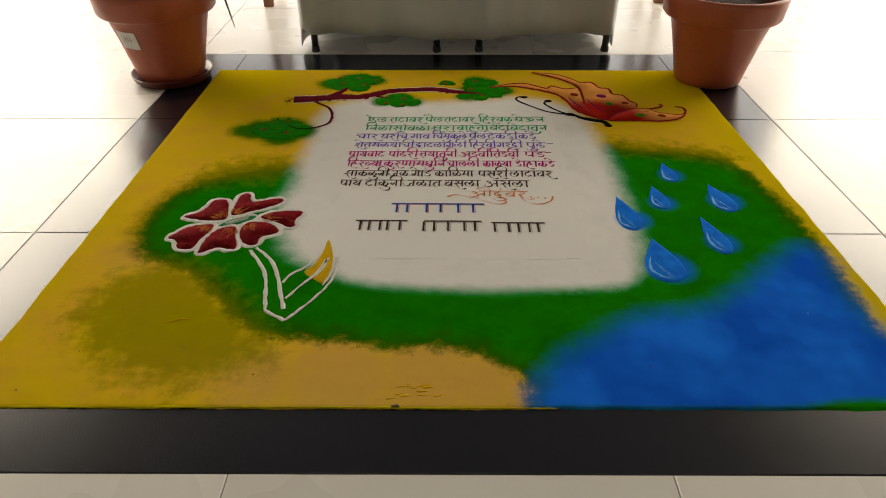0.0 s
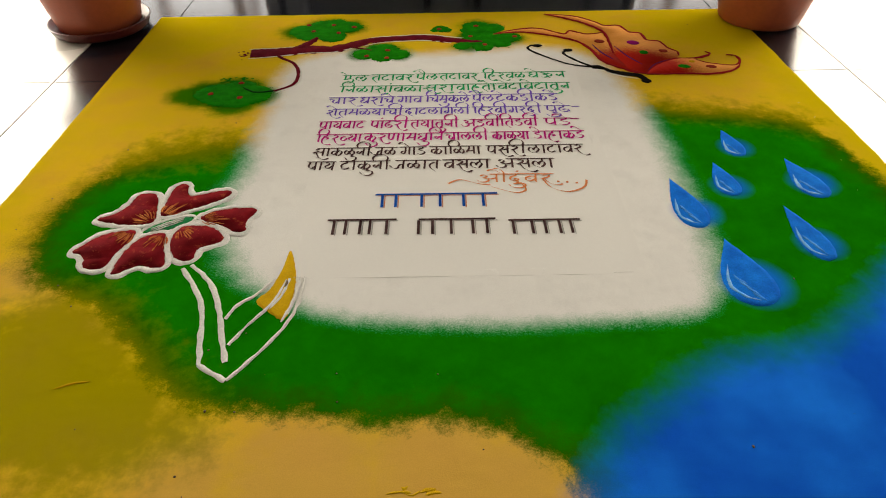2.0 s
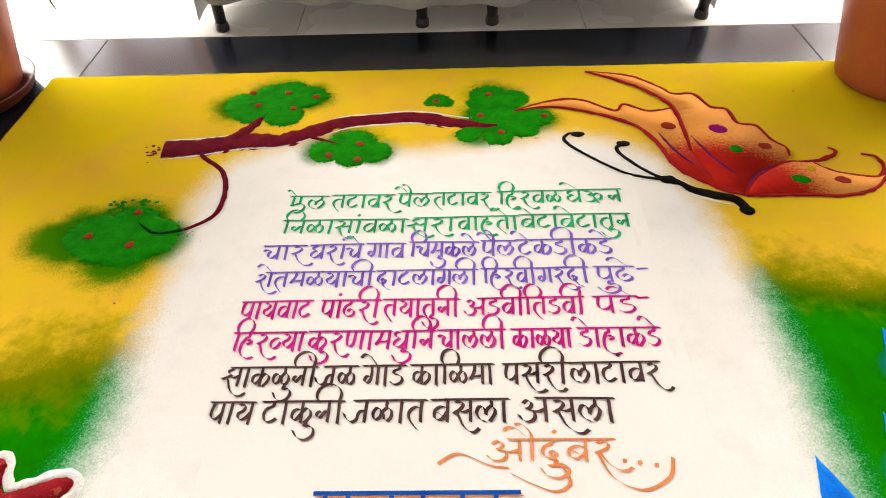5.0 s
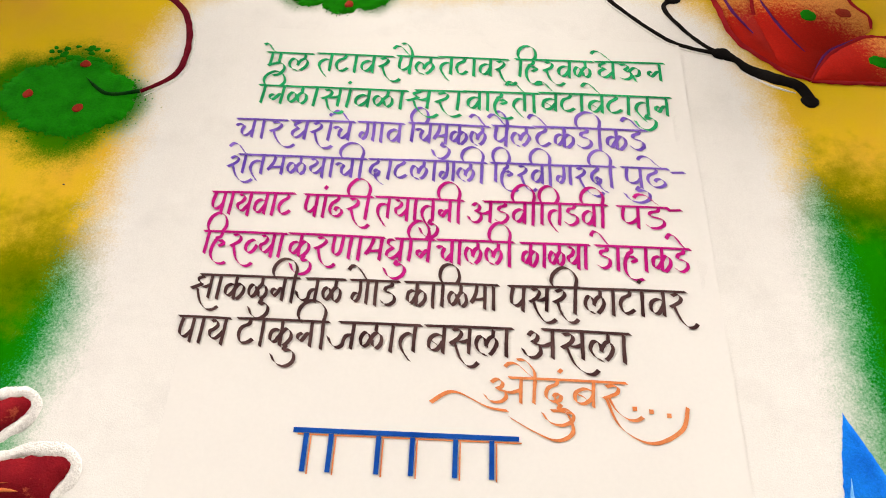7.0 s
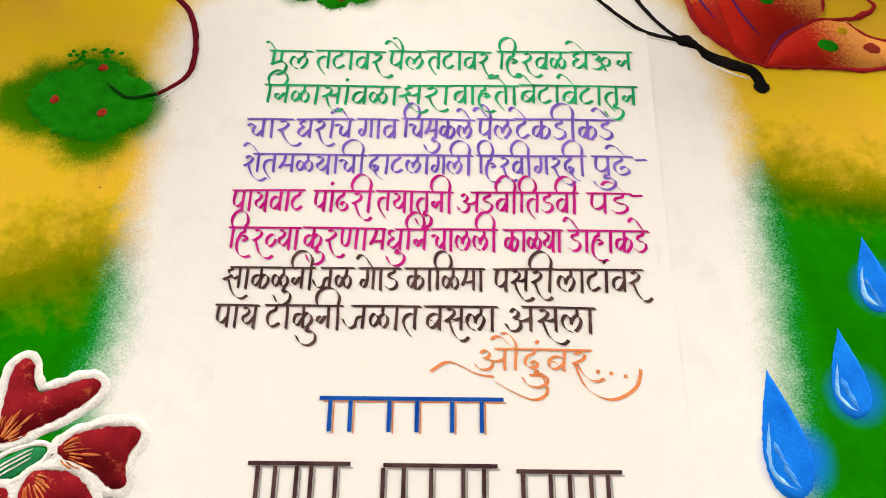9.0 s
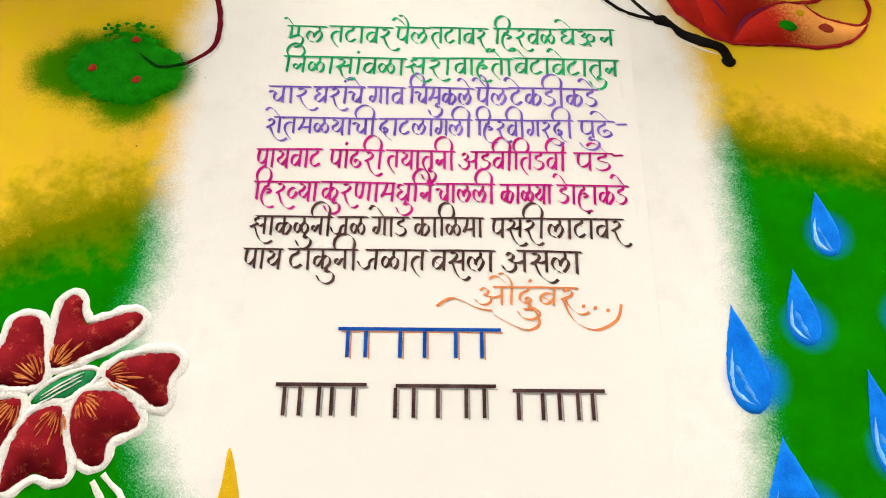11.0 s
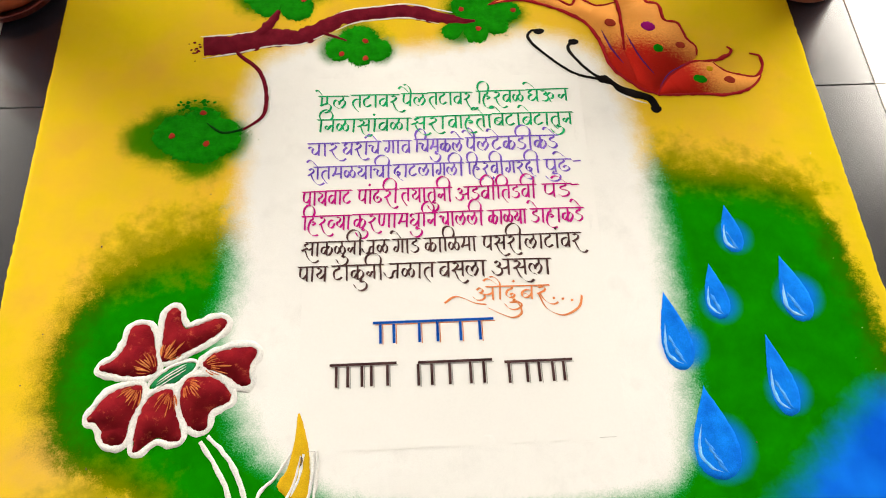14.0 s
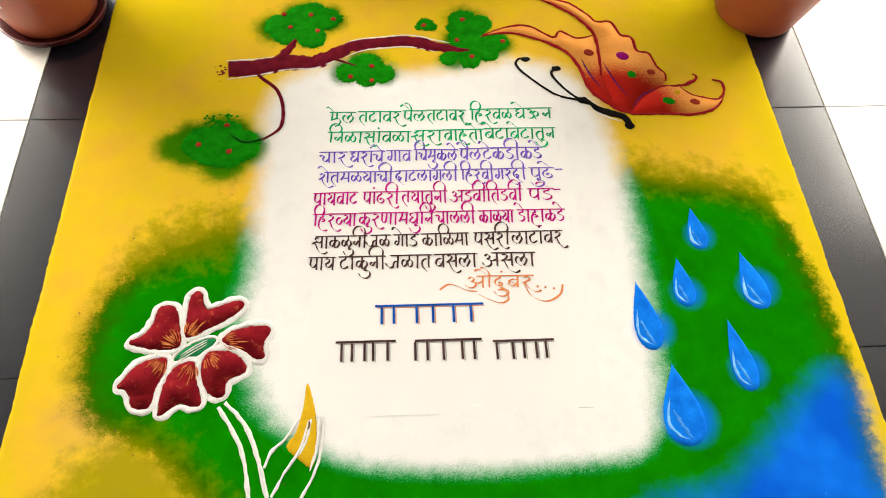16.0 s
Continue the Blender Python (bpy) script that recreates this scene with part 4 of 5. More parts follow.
# each sign: its width, where its head bar starts, and the strokes of the pen; one unit is the height of the letters
SIGNS = {
    "\u0932": (1.0, 0.0, ((0.47, 0.03), (0.24, 0.12), (0.1, 0.38), (0.2, 0.64), (0.36, 0.62), (0.46, 0.42), (0.45, 0.3)), ((0.46, 0.38), (0.58, 0.6), (0.74, 0.66), (0.86, 0.46), (0.76, 0.2), (0.6, 0.04)), ((0.72, 0.9), (0.71, 0.66))),
    "\u0924": (0.82, 0.0, stem(0.64), ((0.62, 0.6), (0.42, 0.66), (0.2, 0.54), (0.13, 0.28), (0.27, 0.0), (0.52, -0.3))),
    "\u091f": (0.74, 0.0, ((0.5, 0.9), (0.44, 0.76), (0.2, 0.62), (0.1, 0.36), (0.22, 0.1), (0.44, 0.08), (0.66, 0.22))),
    "\u0935": (0.8, 0.0, stem(0.66), ((0.64, 0.58), (0.42, 0.66), (0.17, 0.5), (0.16, 0.2), (0.36, 0.1), (0.54, 0.26), (0.63, 0.44))),
    "\u0930": (0.74, 0.0, ((0.2, 0.8), (0.42, 0.86), (0.56, 0.74), (0.5, 0.58), (0.32, 0.46), (0.12, 0.36)), TAIL),
    "\u092a": (0.76, 0.0, stem(0.62, -0.02), ((0.17, 0.92), (0.12, 0.55), (0.16, 0.28), (0.34, 0.2), (0.5, 0.3), (0.6, 0.44))),
    "\u0939": (0.84, 0.0, ((0.44, 0.92), (0.42, 0.74), (0.24, 0.66), (0.36, 0.54), (0.58, 0.56), (0.62, 0.42), (0.4, 0.34)), ((0.26, 0.62), (0.12, 0.34), (0.14, -0.02), (0.34, -0.3), (0.66, -0.38), (0.92, -0.3))),
    "\u0933": (1.0, 0.0, ((0.46, 0.36), (0.38, 0.58), (0.22, 0.62), (0.1, 0.4), (0.2, 0.14), (0.36, 0.2), (0.5, 0.46), (0.66, 0.64), (0.84, 0.54), (0.86, 0.26), (0.7, 0.08), (0.56, 0.2), (0.52, 0.4)), ((0.64, 0.92), (0.64, 0.66))),
    "\u0918": (0.86, 0.0, stem(0.72), ((0.4, 0.88), (0.18, 0.78), (0.2, 0.62), (0.4, 0.58), (0.16, 0.42), (0.14, 0.2), (0.34, 0.1), (0.54, 0.24), (0.7, 0.42))),
    "\u090a": (1.14, 0.0, ((0.14, 0.8), (0.38, 0.84), (0.48, 0.7), (0.3, 0.52), (0.52, 0.44), (0.56, 0.2), (0.36, 0.04), (0.12, 0.1)), ((0.5, 0.46), (0.7, 0.66), (0.9, 0.56), (0.88, 0.3), (0.72, 0.2)), ((0.6, 0.3), (0.66, 0.06), (0.74, -0.06))),
    "\u0928": (0.78, 0.0, stem(0.62), ((0.62, 0.5), (0.48, 0.5), (0.38, 0.36), (0.26, 0.22), (0.14, 0.28), (0.14, 0.44), (0.28, 0.5))),
    "\u0938": (0.98, 0.0, stem(0.82), ((0.18, 0.82), (0.4, 0.86), (0.5, 0.72), (0.4, 0.54), (0.1, 0.36)), ((0.34, 0.48), (0.56, 0.44), (0.8, 0.52)), TAIL),
    "\u091d": (0.98, 0.28, stem(0.82), ((0.5, 0.88), (0.26, 0.8), (0.3, 0.66), (0.44, 0.6), (0.24, 0.48), (0.0, 0.4)), ((0.34, 0.54), (0.56, 0.44), (0.8, 0.54)), TAIL),
    "\u092c": (0.82, 0.0, stem(0.68), ((0.66, 0.58), (0.42, 0.66), (0.17, 0.5), (0.16, 0.2), (0.38, 0.1), (0.56, 0.26), (0.65, 0.42)), ((0.22, 0.44), (0.38, 0.36), (0.54, 0.22))),
    "\u091a": (0.86, 0.0, stem(0.72), ((0.0, 0.6), (0.14, 0.68), (0.34, 0.62), (0.26, 0.4), (0.3, 0.18), (0.46, 0.12), (0.6, 0.26), (0.7, 0.4))),
    "\u0917": (0.86, 0.0, stem(0.74), ((0.42, 0.92), (0.44, 0.56), (0.38, 0.24), (0.22, 0.1), (0.1, 0.24), (0.18, 0.42), (0.32, 0.44))),
    "\u092e": (0.86, 0.0, stem(0.72), ((0.36, 0.92), (0.31, 0.62), (0.15, 0.3)), ((0.09, 0.22), (0.2, 0.38), (0.42, 0.38), (0.7, 0.43))),
    "\u0915": (1.04, 0.0, stem(0.54), ((0.52, 0.56), (0.36, 0.62), (0.16, 0.5), (0.14, 0.22), (0.3, 0.14), (0.44, 0.3), (0.54, 0.46), (0.7, 0.64), (0.88, 0.54), (0.9, 0.3), (0.74, 0.08), (0.64, 0.02))),
    "\u0921": (0.76, 0.0, ((0.5, 0.92), (0.46, 0.78), (0.24, 0.72), (0.2, 0.56), (0.4, 0.5), (0.6, 0.42), (0.62, 0.2), (0.42, 0.04), (0.2, 0.06), (0.08, 0.18))),
    "\u0936": (0.92, 0.42, stem(0.74), ((0.12, 0.74), (0.26, 0.86), (0.42, 0.8), (0.42, 0.62), (0.26, 0.46), (0.02, 0.34)), TAIL),
    "\u092f": (0.86, 0.0, stem(0.72, -0.05), ((0.16, 0.82), (0.34, 0.84), (0.44, 0.7), (0.34, 0.54), (0.16, 0.44), (0.22, 0.24), (0.42, 0.16), (0.58, 0.3), (0.7, 0.46))),
    "\u0926": (0.78, 0.0, ((0.44, 0.92), (0.4, 0.78), (0.18, 0.62), (0.12, 0.34), (0.28, 0.14), (0.48, 0.18), (0.54, 0.38), (0.4, 0.44), (0.32, 0.32)), ((0.36, 0.28), (0.46, 0.02), (0.66, -0.2), (0.82, -0.24))),
    "\u0922": (0.82, 0.0, ((0.44, 0.92), (0.4, 0.78), (0.16, 0.6), (0.1, 0.32), (0.26, 0.08), (0.5, 0.06), (0.68, 0.22), (0.6, 0.42), (0.4, 0.44), (0.34, 0.3))),
    "\u0905": (1.16, 0.62, stem(0.98), ((0.14, 0.74), (0.3, 0.86), (0.46, 0.76), (0.42, 0.58), (0.28, 0.5), (0.5, 0.42), (0.56, 0.2), (0.38, 0.02), (0.12, 0.06), (-0.06, 0.28)), ((0.46, 0.44), (0.7, 0.4), (0.96, 0.5))),
    "\u0923": (1.04, 0.0, stem(0.88), ((0.16, 0.92), (0.14, 0.5), (0.2, 0.22), (0.38, 0.16), (0.5, 0.34), (0.52, 0.92))),
    "\u0927": (0.86, 0.4, stem(0.72), ((0.36, 0.88), (0.16, 0.86), (0.16, 0.68), (0.38, 0.58), (0.16, 0.42), (0.14, 0.2), (0.34, 0.1), (0.54, 0.24), (0.7, 0.42))),
    "\u091c": (1.0, 0.26, stem(0.8), ((-0.1, 0.42), (0.04, 0.18), (0.26, 0.06), (0.46, 0.14), (0.5, 0.36), (0.6, 0.5), (0.8, 0.52))),
    "\u0910": (0.86, 0.0, ((0.2, 0.92), (0.18, 0.6), (0.15, 0.26)), ((0.1, 0.24), (0.28, 0.34), (0.56, 0.4)), ((0.54, 0.92), (0.53, 0.6), (0.52, 0.4)), ((0.42, 0.42), (0.68, 0.36), (0.8, 0.1), (0.66, -0.2), (0.4, -0.3)), ((-0.24, 1.36), (-0.1, 1.46), (0.06, 1.26), (0.24, 1.02), (0.4, 0.95))),
    "\u093e": (0.42, 0.0, stem(0.24, -0.03)),
    "\u0940": (0.44, 0.0, stem(0.26, -0.05), ((-0.58, 0.9), (-0.74, 1.16), (-0.66, 1.5), (-0.32, 1.74), (0.06, 1.66), (0.3, 1.34), (0.24, 0.92))),
    "\u093f": (0.42, 0.0, stem(0.24), ((0.22, 0.92), (0.08, 1.22), (0.18, 1.56), (0.5, 1.74), (0.84, 1.58), (0.98, 1.22), (0.86, 0.94))),
    "\u0941": (0.0, 0.0, ((-0.24, 0.06), (-0.34, -0.14), (-0.1, -0.1), (0.08, -0.26), (0.04, -0.52), (-0.24, -0.7), (-0.58, -0.58), (-0.78, -0.28))),
    "\u0947": (0.0, 0.0, ((-1.0, 1.34), (-0.86, 1.52), (-0.62, 1.46), (-0.36, 1.16), (-0.16, 0.97), (0.06, 0.93))),
    "\u0948": (0.0, 0.0, ((-1.0, 1.34), (-0.86, 1.5), (-0.62, 1.44), (-0.36, 1.14), (-0.14, 0.95)), ((-0.66, 1.62), (-0.46, 1.66), (-0.26, 1.44), (-0.14, 1.18), (-0.14, 0.95))),
    "\u0902": (0.0, 0.0, ((-0.3, 1.22), (-0.25, 1.29), (-0.2, 1.36))),
}
SIGNS["\u094b"] = SIGNS["\u093e"] + SIGNS["\u0947"][2:]
SIGNS["\u0914"] = (1.56, 0.62, *SIGNS["\u0905"][2:], stem(1.36), *[tuple((x + 1.5, y) for x, y in s) for s in SIGNS["\u0948"][2:]])


def visual(word):
    """The order in which the signs stand on the line: the short i goes before its letter."""
    out = []
    for ch in word:
        if ch == "\u093f" and out:
            out.insert(len(out) - 1, ch)
        else:
            out.append(ch)
    return out


def nib_stroke(bm, line, width, z, tilt=NIB, thin=0.0002, step=0.0012):
    """One stroke of a broad nib held at a slant, into bm."""
    pts = evenly(glide(line, 8), step)
    n = np.array((math.cos(radians(tilt)), math.sin(radians(tilt)))) * width / 2
    rows, last, base = [], len(pts) - 1, z
    for i, q in enumerate(pts):
        z = base + 0.00001 * i / last      # each stroke climbs, so that it crosses over itself
        d = (pts[min(i + 1, last)] - pts[max(i - 1, 0)])[:2]
        d = d / (np.linalg.norm(d) + 1e-9)
        side = np.array((-d[1], d[0])) * thin
        s = 1 if n @ side >= 0 else -1
        k = 0.93 + 0.1 * wobble(q[0], q[1], 160, 5)
        rows.append([bm.verts.new((*(q[:2] + n * k + s * side), z)), bm.verts.new((*(q[:2] - n * k - s * side), z))])
    for a, b in zip(rows, rows[1:]):
        f = bm.faces.new((a[0], a[1], b[1], b[0]))
        f.normal_update()
        if f.normal.z < 0:
            f.normal_flip()


def pen(line, width, material, z=INK_Z - 0.0001, name="flourish", tilt=NIB):
    bm = bmesh.new()
    nib_stroke(bm, line, width, z, tilt)
    return part(name, bm, material, poem, "", False)


def word(text, x0, x1, head, foot, material):
    """A hand-lettered word: its signs in a row under one head bar."""
    strokes, x, bar, rnd = [], 0.0, [], random.Random(text)
    signs = visual(text)
    for k, ch in enumerate(signs):
        if ch == "\u094d":
            continue
        wide, start, *lines = SIGNS[ch]
        half = k + 1 < len(signs) and signs[k + 1] == "\u094d"
        if half:      # a half letter gives up its stem
            lines = lines[1:] if ch == "\u0935" else lines
            wide -= 0.14 if ch == "\u0935" else 0.04
        if start:
            bar.append((x - 0.02, x + start))
        swing = rnd.uniform(0.8, 1.15)
        for line in lines:
            if line is TAIL:
                line = [(px if py > 0.2 else 0.3 + (px - 0.3) * swing, py if py > 0 else py * swing) for px, py in line]
            strokes.append([(x + px + rnd.uniform(-0.012, 0.012), py + rnd.uniform(-0.015, 0.015)) for px, py in line])
        x += wide
    # the head bar runs on but for the gaps of open-headed letters
    at = -0.04
    for a, b in [*bar, (x + 0.06, None)]:
        if a - at > 0.1:
            tip = rnd.uniform(-0.01, 0.02)
            strokes.append([(at, HEAD_Y - tip), ((at + a) / 2, HEAD_Y + 0.01), (a, HEAD_Y + tip)])
        at = b
    h, sx = head - foot, (x1 - x0) / x
    lean, tip = rnd.uniform(-0.02, 0.05), rnd.uniform(-0.012, 0.012)
    bm = bmesh.new()
    for k, line in enumerate(strokes):
        pts = [(x0 + px * sx + lean * py * h, foot + py * h + tip * (px * sx - (x1 - x0) / 2)) for px, py in line]
        nib_stroke(bm, pts, 0.145 * h, INK_Z + 0.000012 * k)
    return part("word", bm, material, poem, "", False)


LINES = [
    ("ऐल तटावर पैल तटावर हिरवळ घेऊन", INK_GREEN, 1.147, 1.154, 1.120, 1.127, [-0.229, -0.173, -0.167, -0.074, -0.070, -0.020, -0.018, 0.068, 0.076, 0.171, 0.175, 0.259]),
    ("निळासांवळा झरा वाहतो बेटाबेटातुन", INK_GREEN, 1.092, 1.100, 1.066, 1.073, [-0.231, -0.054, -0.054, 0.014, 0.016, 0.104, 0.104, 0.260]),
    ("चार घरांचे गाव चिमुकले पैल टेकडीकडे", INK_VIOLET, 1.041, 1.048, 1.016, 1.020, [-0.246, -0.188, -0.184, -0.112, -0.106, -0.053, -0.049, 0.044, 0.048, 0.095, 0.097, 0.226]),
    ("शेतमळ्याची दाट लागली हिरवी गरदी पुढे", INK_VIOLET, 0.990, 0.994, 0.966, 0.969, [-0.246, -0.092, -0.090, -0.044, -0.044, 0.042, 0.048, 0.118, 0.118, 0.186, 0.194, 0.245]),
    ("पायवाट पांढरी तयातुनी अडवीतिडवी पडे", INK_PINK, 0.940, 0.942, 0.914, 0.917, [-0.254, -0.165, -0.155, -0.081, -0.077, 0.018, 0.024, 0.172, 0.184, 0.238]),
    ("हिरव्या कुरणामधुनि चालली काळ्या डोहाकडे", INK_PINK, 0.890, 0.892, 0.865, 0.866, [-0.253, -0.166, -0.164, -0.012, -0.008, 0.072, 0.078, 0.150, 0.156, 0.254]),
    ("झाकळुनी जळ गोड काळिमा पसरी लाटांवर", INK_BROWN, 0.839, 0.842, 0.815, 0.816, [-0.252, -0.145, -0.145, -0.099, -0.093, -0.044, -0.038, 0.056, 0.065, 0.137, 0.139, 0.243]),
    ("पाय टाकुनी जळात बसला असला", INK_BROWN, 0.793, 0.795, 0.769, 0.767, [-0.256, -0.206, -0.198, -0.109, -0.107, -0.020, -0.015, 0.069, 0.080, 0.183]),
    ("औदुंबर", INK_ORANGE, 0.744, 0.746, 0.722, 0.723, [0.044, 0.174]),
]
for text, material, h0, h1, f0, f1, spans in LINES:
    for i, w in enumerate(text.split()):
        a, b = spans[2 * i], spans[2 * i + 1]
        u = ((a + b) / 2 - spans[0]) / (spans[-1] - spans[0])
        head, foot = h0 + (h1 - h0) * u + 0.0045, f0 + (f1 - f0) * u + 0.0012
        word(w, a - 0.002, b - 0.003, head, foot, material)


for line in ([(-0.009, 0.722), (0.012, 0.733), (0.043, 0.720), (0.062, 0.717)], [(0.064, 0.711), (0.084, 0.700), (0.106, 0.692), (0.121, 0.700), (0.116, 0.717), (0.102, 0.719)],
             [(0.153, 0.734), (0.165, 0.706), (0.192, 0.693), (0.220, 0.706), (0.228, 0.727)]):
    pen(line, 0.004, INK_ORANGE)
for x, y, material in ((0.246, 0.992, INK_VIOLET), (0.236, 0.942, INK_PINK)):      # short dashes after two of the lines
    pen([(x, y), (x + 0.007, y + 0.0005), (x + 0.015, y + 0.001)], 0.0042, material)
for x, y in ((0.179, 0.724), (0.194, 0.722), (0.210, 0.719)):
    part("dot", box(bmesh.new(), x - 0.002, x + 0.002, y - 0.002, y + 0.002, INK_Z - 0.0004, INK_Z), INK_ORANGE, poem, "", False)


def bars(x0, x1, head, foot, stems, material, shade):
    """Plain bars in place of a name: a long head bar and short upright bars."""
    for dx, dy, mat, z, h in ((0.0042, -0.0052, shade, INK_Z - 0.0001, 0.0006), (0, 0, material, INK_Z + 0.0001, 0.0022)):
        part("bar", box(bmesh.new(), x0 + dx, x1 + dx * 0.6, head + dy - 2 * h, head + dy, z - 0.0002, z), mat, poem, "", False)
        for u in stems:
            x = x0 + (x1 - x0) * u + dx
            part("bar", box(bmesh.new(), x - h, x + h, foot + dy * 0.4, head + dy - 2 * h - 0.0004, z - 0.0002, z), mat, poem, "", False)


bars(-0.131, 0.072, 0.694, 0.656, (0.06, 0.17, 0.38, 0.53, 0.72, 0.88), INK_BLUE, INK_ORANGE)
bars(-0.202, -0.093, 0.625, 0.586, (0.1, 0.27, 0.48, 0.62, 0.86), INK_BROWN, INK_GREY)
bars(-0.058, 0.064, 0.624, 0.584, (0.0, 0.18, 0.42, 0.7, 0.88), INK_BROWN, INK_GREY)
bars(0.084, 0.197, 0.619, 0.582, (0.06, 0.32, 0.5, 0.7, 0.86), INK_BROWN, INK_GREY)
for line in ([(-0.235, 0.489), (-0.222, 0.489)], [(0.225, 0.4895), (0.252, 0.4895)]):
    pen([line[0], ((line[0][0] + line[1][0]) / 2, line[0][1]), line[1]], 0.0004, PENCIL, INK_Z, "pencil_mark", 90)


# ---- pots ----
def pot(name, centre, saucer, label, sticker=False):
    ob = thing(name, label, "flower pot", "flower pots", at=(*centre, 0.004))
    z0 = 0.012 if saucer else 0.0
    part("body", lathe([(0.0, z0), (0.094, z0), (0.099, z0 + 0.004), (0.105, z0 + 0.03), (0.128, z0 + 0.13), (0.146, z0 + 0.196), (0.150, z0 + 0.2), (0.140, z0 + 0.2), (0.122, z0 + 0.13), (0.098, z0 + 0.03), (0.0, z0 + 0.02)]), POT, ob)
    part("rim", lathe([(0.149, z0 + 0.194), (0.163, z0 + 0.197), (0.169, z0 + 0.204), (0.174, z0 + 0.25), (0.176, z0 + 0.262), (0.172, z0 + 0.268), (0.160, z0 + 0.267), (0.152, z0 + 0.24), (0.148, z0 + 0.196)]), POT, ob)
    part("soil", lathe([(0.0, z0 + 0.228), (0.06, z0 + 0.231), (0.151, z0 + 0.224), (0.151, z0 + 0.21)]), SOIL, ob, "dark potting soil")
    if saucer:
        part("saucer", lathe([(0.0, 0.0), (0.108, 0.0), (0.116, 0.006), (0.122, 0.022), (0.124, 0.024), (0.119, 0.025), (0.113, 0.01), (0.0, 0.009)]), SAUCER, ob, "dark maroon plastic saucer")
    if sticker:
        bm, rows = bmesh.new(), []
        for a in np.linspace(radians(-131), radians(-101), 9):
            rows.append([bm.verts.new(((r + 0.0012) * math.cos(a), (r + 0.0012) * math.sin(a), z)) for r, z in ((0.1245, z0 + 0.113), (0.1378, z0 + 0.165))])
        for r, s in zip(rows, rows[1:]):
            bm.faces.new((r[0], s[0], s[1], r[1]))
        tag = part("sticker", bm, STICKER, ob, "white paper sticker with a scrawl")
        for k in range(4):
            a = radians(-123 + k * 4.2)
            bm = bmesh.new()
            q = [bm.verts.new(((0.1318 + s * 0.0052 + 0.0022) * math.cos(a + e), (0.1318 + s * 0.0052 + 0.0022) * math.sin(a + e), z0 + 0.141 + s * 0.011)) for s, e in ((-1, 0), (-1, 0.016), (1, 0.03), (1, 0.014))]
            bm.faces.new(q)
            part("bar", bm, INK_GREY if k == 0 else INK_BROWN, tag, "", False)
    return ob


pot("flower_pot", (-0.866, 1.462), True, "terracotta-coloured plastic flower pot on a maroon saucer with a sticker", True)
pot("flower_pot", (0.812, 1.455), False, "terracotta-coloured plastic flower pot standing on the granite band")


def plant(x, y, z, seed, droop):
    """A tuft of narrow strap leaves."""
    rnd = random.Random(seed)
    ob = thing("potted_plant", "tuft of narrow dark green drooping leaves in pot soil", "plant", at=(x, y, z))
    turns = [(rnd.uniform(0, 360), rnd.uniform(0.14, 0.2), rnd.uniform(0.12, 0.22)) for i in range(9)] + ([(droop, 0.214, 0.11)] if droop is not None else [])
    for a, reach, rise in turns:
        d = np.array((math.cos(radians(a)), math.sin(radians(a)), 0))
        side = np.array((-d[1], d[0], 0)) if reach < 0.21 else d * 0.9 + np.array((-d[1], d[0], 0)) * 0.4
        fall = 0.0 if reach < 0.21 else -0.12
        pts = glide([(0, 0, 0), tuple(d * reach * 0.35 + (0, 0, rise * 0.8)), tuple(d * reach * 0.8 + (0, 0, rise * 0.75)), tuple(d * reach + (0, 0, rise * 0.25 + fall))], 6)
        bm, rows = bmesh.new(), []
        for i, q in enumerate(pts):
            w = 0.006 * math.sin(math.pi * (0.12 + 0.86 * i / (len(pts) - 1))) + 0.0005
            rows.append([bm.verts.new(q - side * w), bm.verts.new(q - np.array((0, 0, 0.002))), bm.verts.new(q + side * w)])
        for r, s in zip(rows, rows[1:]):
            bm.faces.new((r[0], r[1], s[1], s[0]))
            bm.faces.new((r[1], r[2], s[2], s[1]))
        part("leaf", bm, BLADE, ob)
    return ob


plant(-0.866, 1.462, 0.242, 3, 8)


# ---- the covered table ----
table = thing("table", "low-draped trestle table on thin black steel legs behind the art", "table")
TX0, TX1, TY0, TY1, TZ = -0.492, 0.556, 1.705, 2.25, 0.75
part("tabletop", box(bmesh.new(), TX0 + 0.01, TX1 - 0.01, TY0, TY1, TZ - 0.03, TZ, 0.004), PLY, table)
for x, y in ((-0.458, 1.716), (-0.038, 1.716), (0.108, 1.72), (0.546, 1.726), (-0.458, 2.2), (-0.038, 2.2), (0.108, 2.2), (0.546, 2.2)):
    leg = part("leg", lathe([(0.0, 0.012), (0.0115, 0.012), (0.0115, TZ - 0.03), (0.0, TZ - 0.03)], 16, (x, y)), IRON, table)
    part("foot", lathe([(0.0, 0.0), (0.0135, 0.0), (0.0145, 0.004), (0.0135, 0.016), (0.0115, 0.018)], 16, (x, y)), IRON, leg, "black rubber foot")


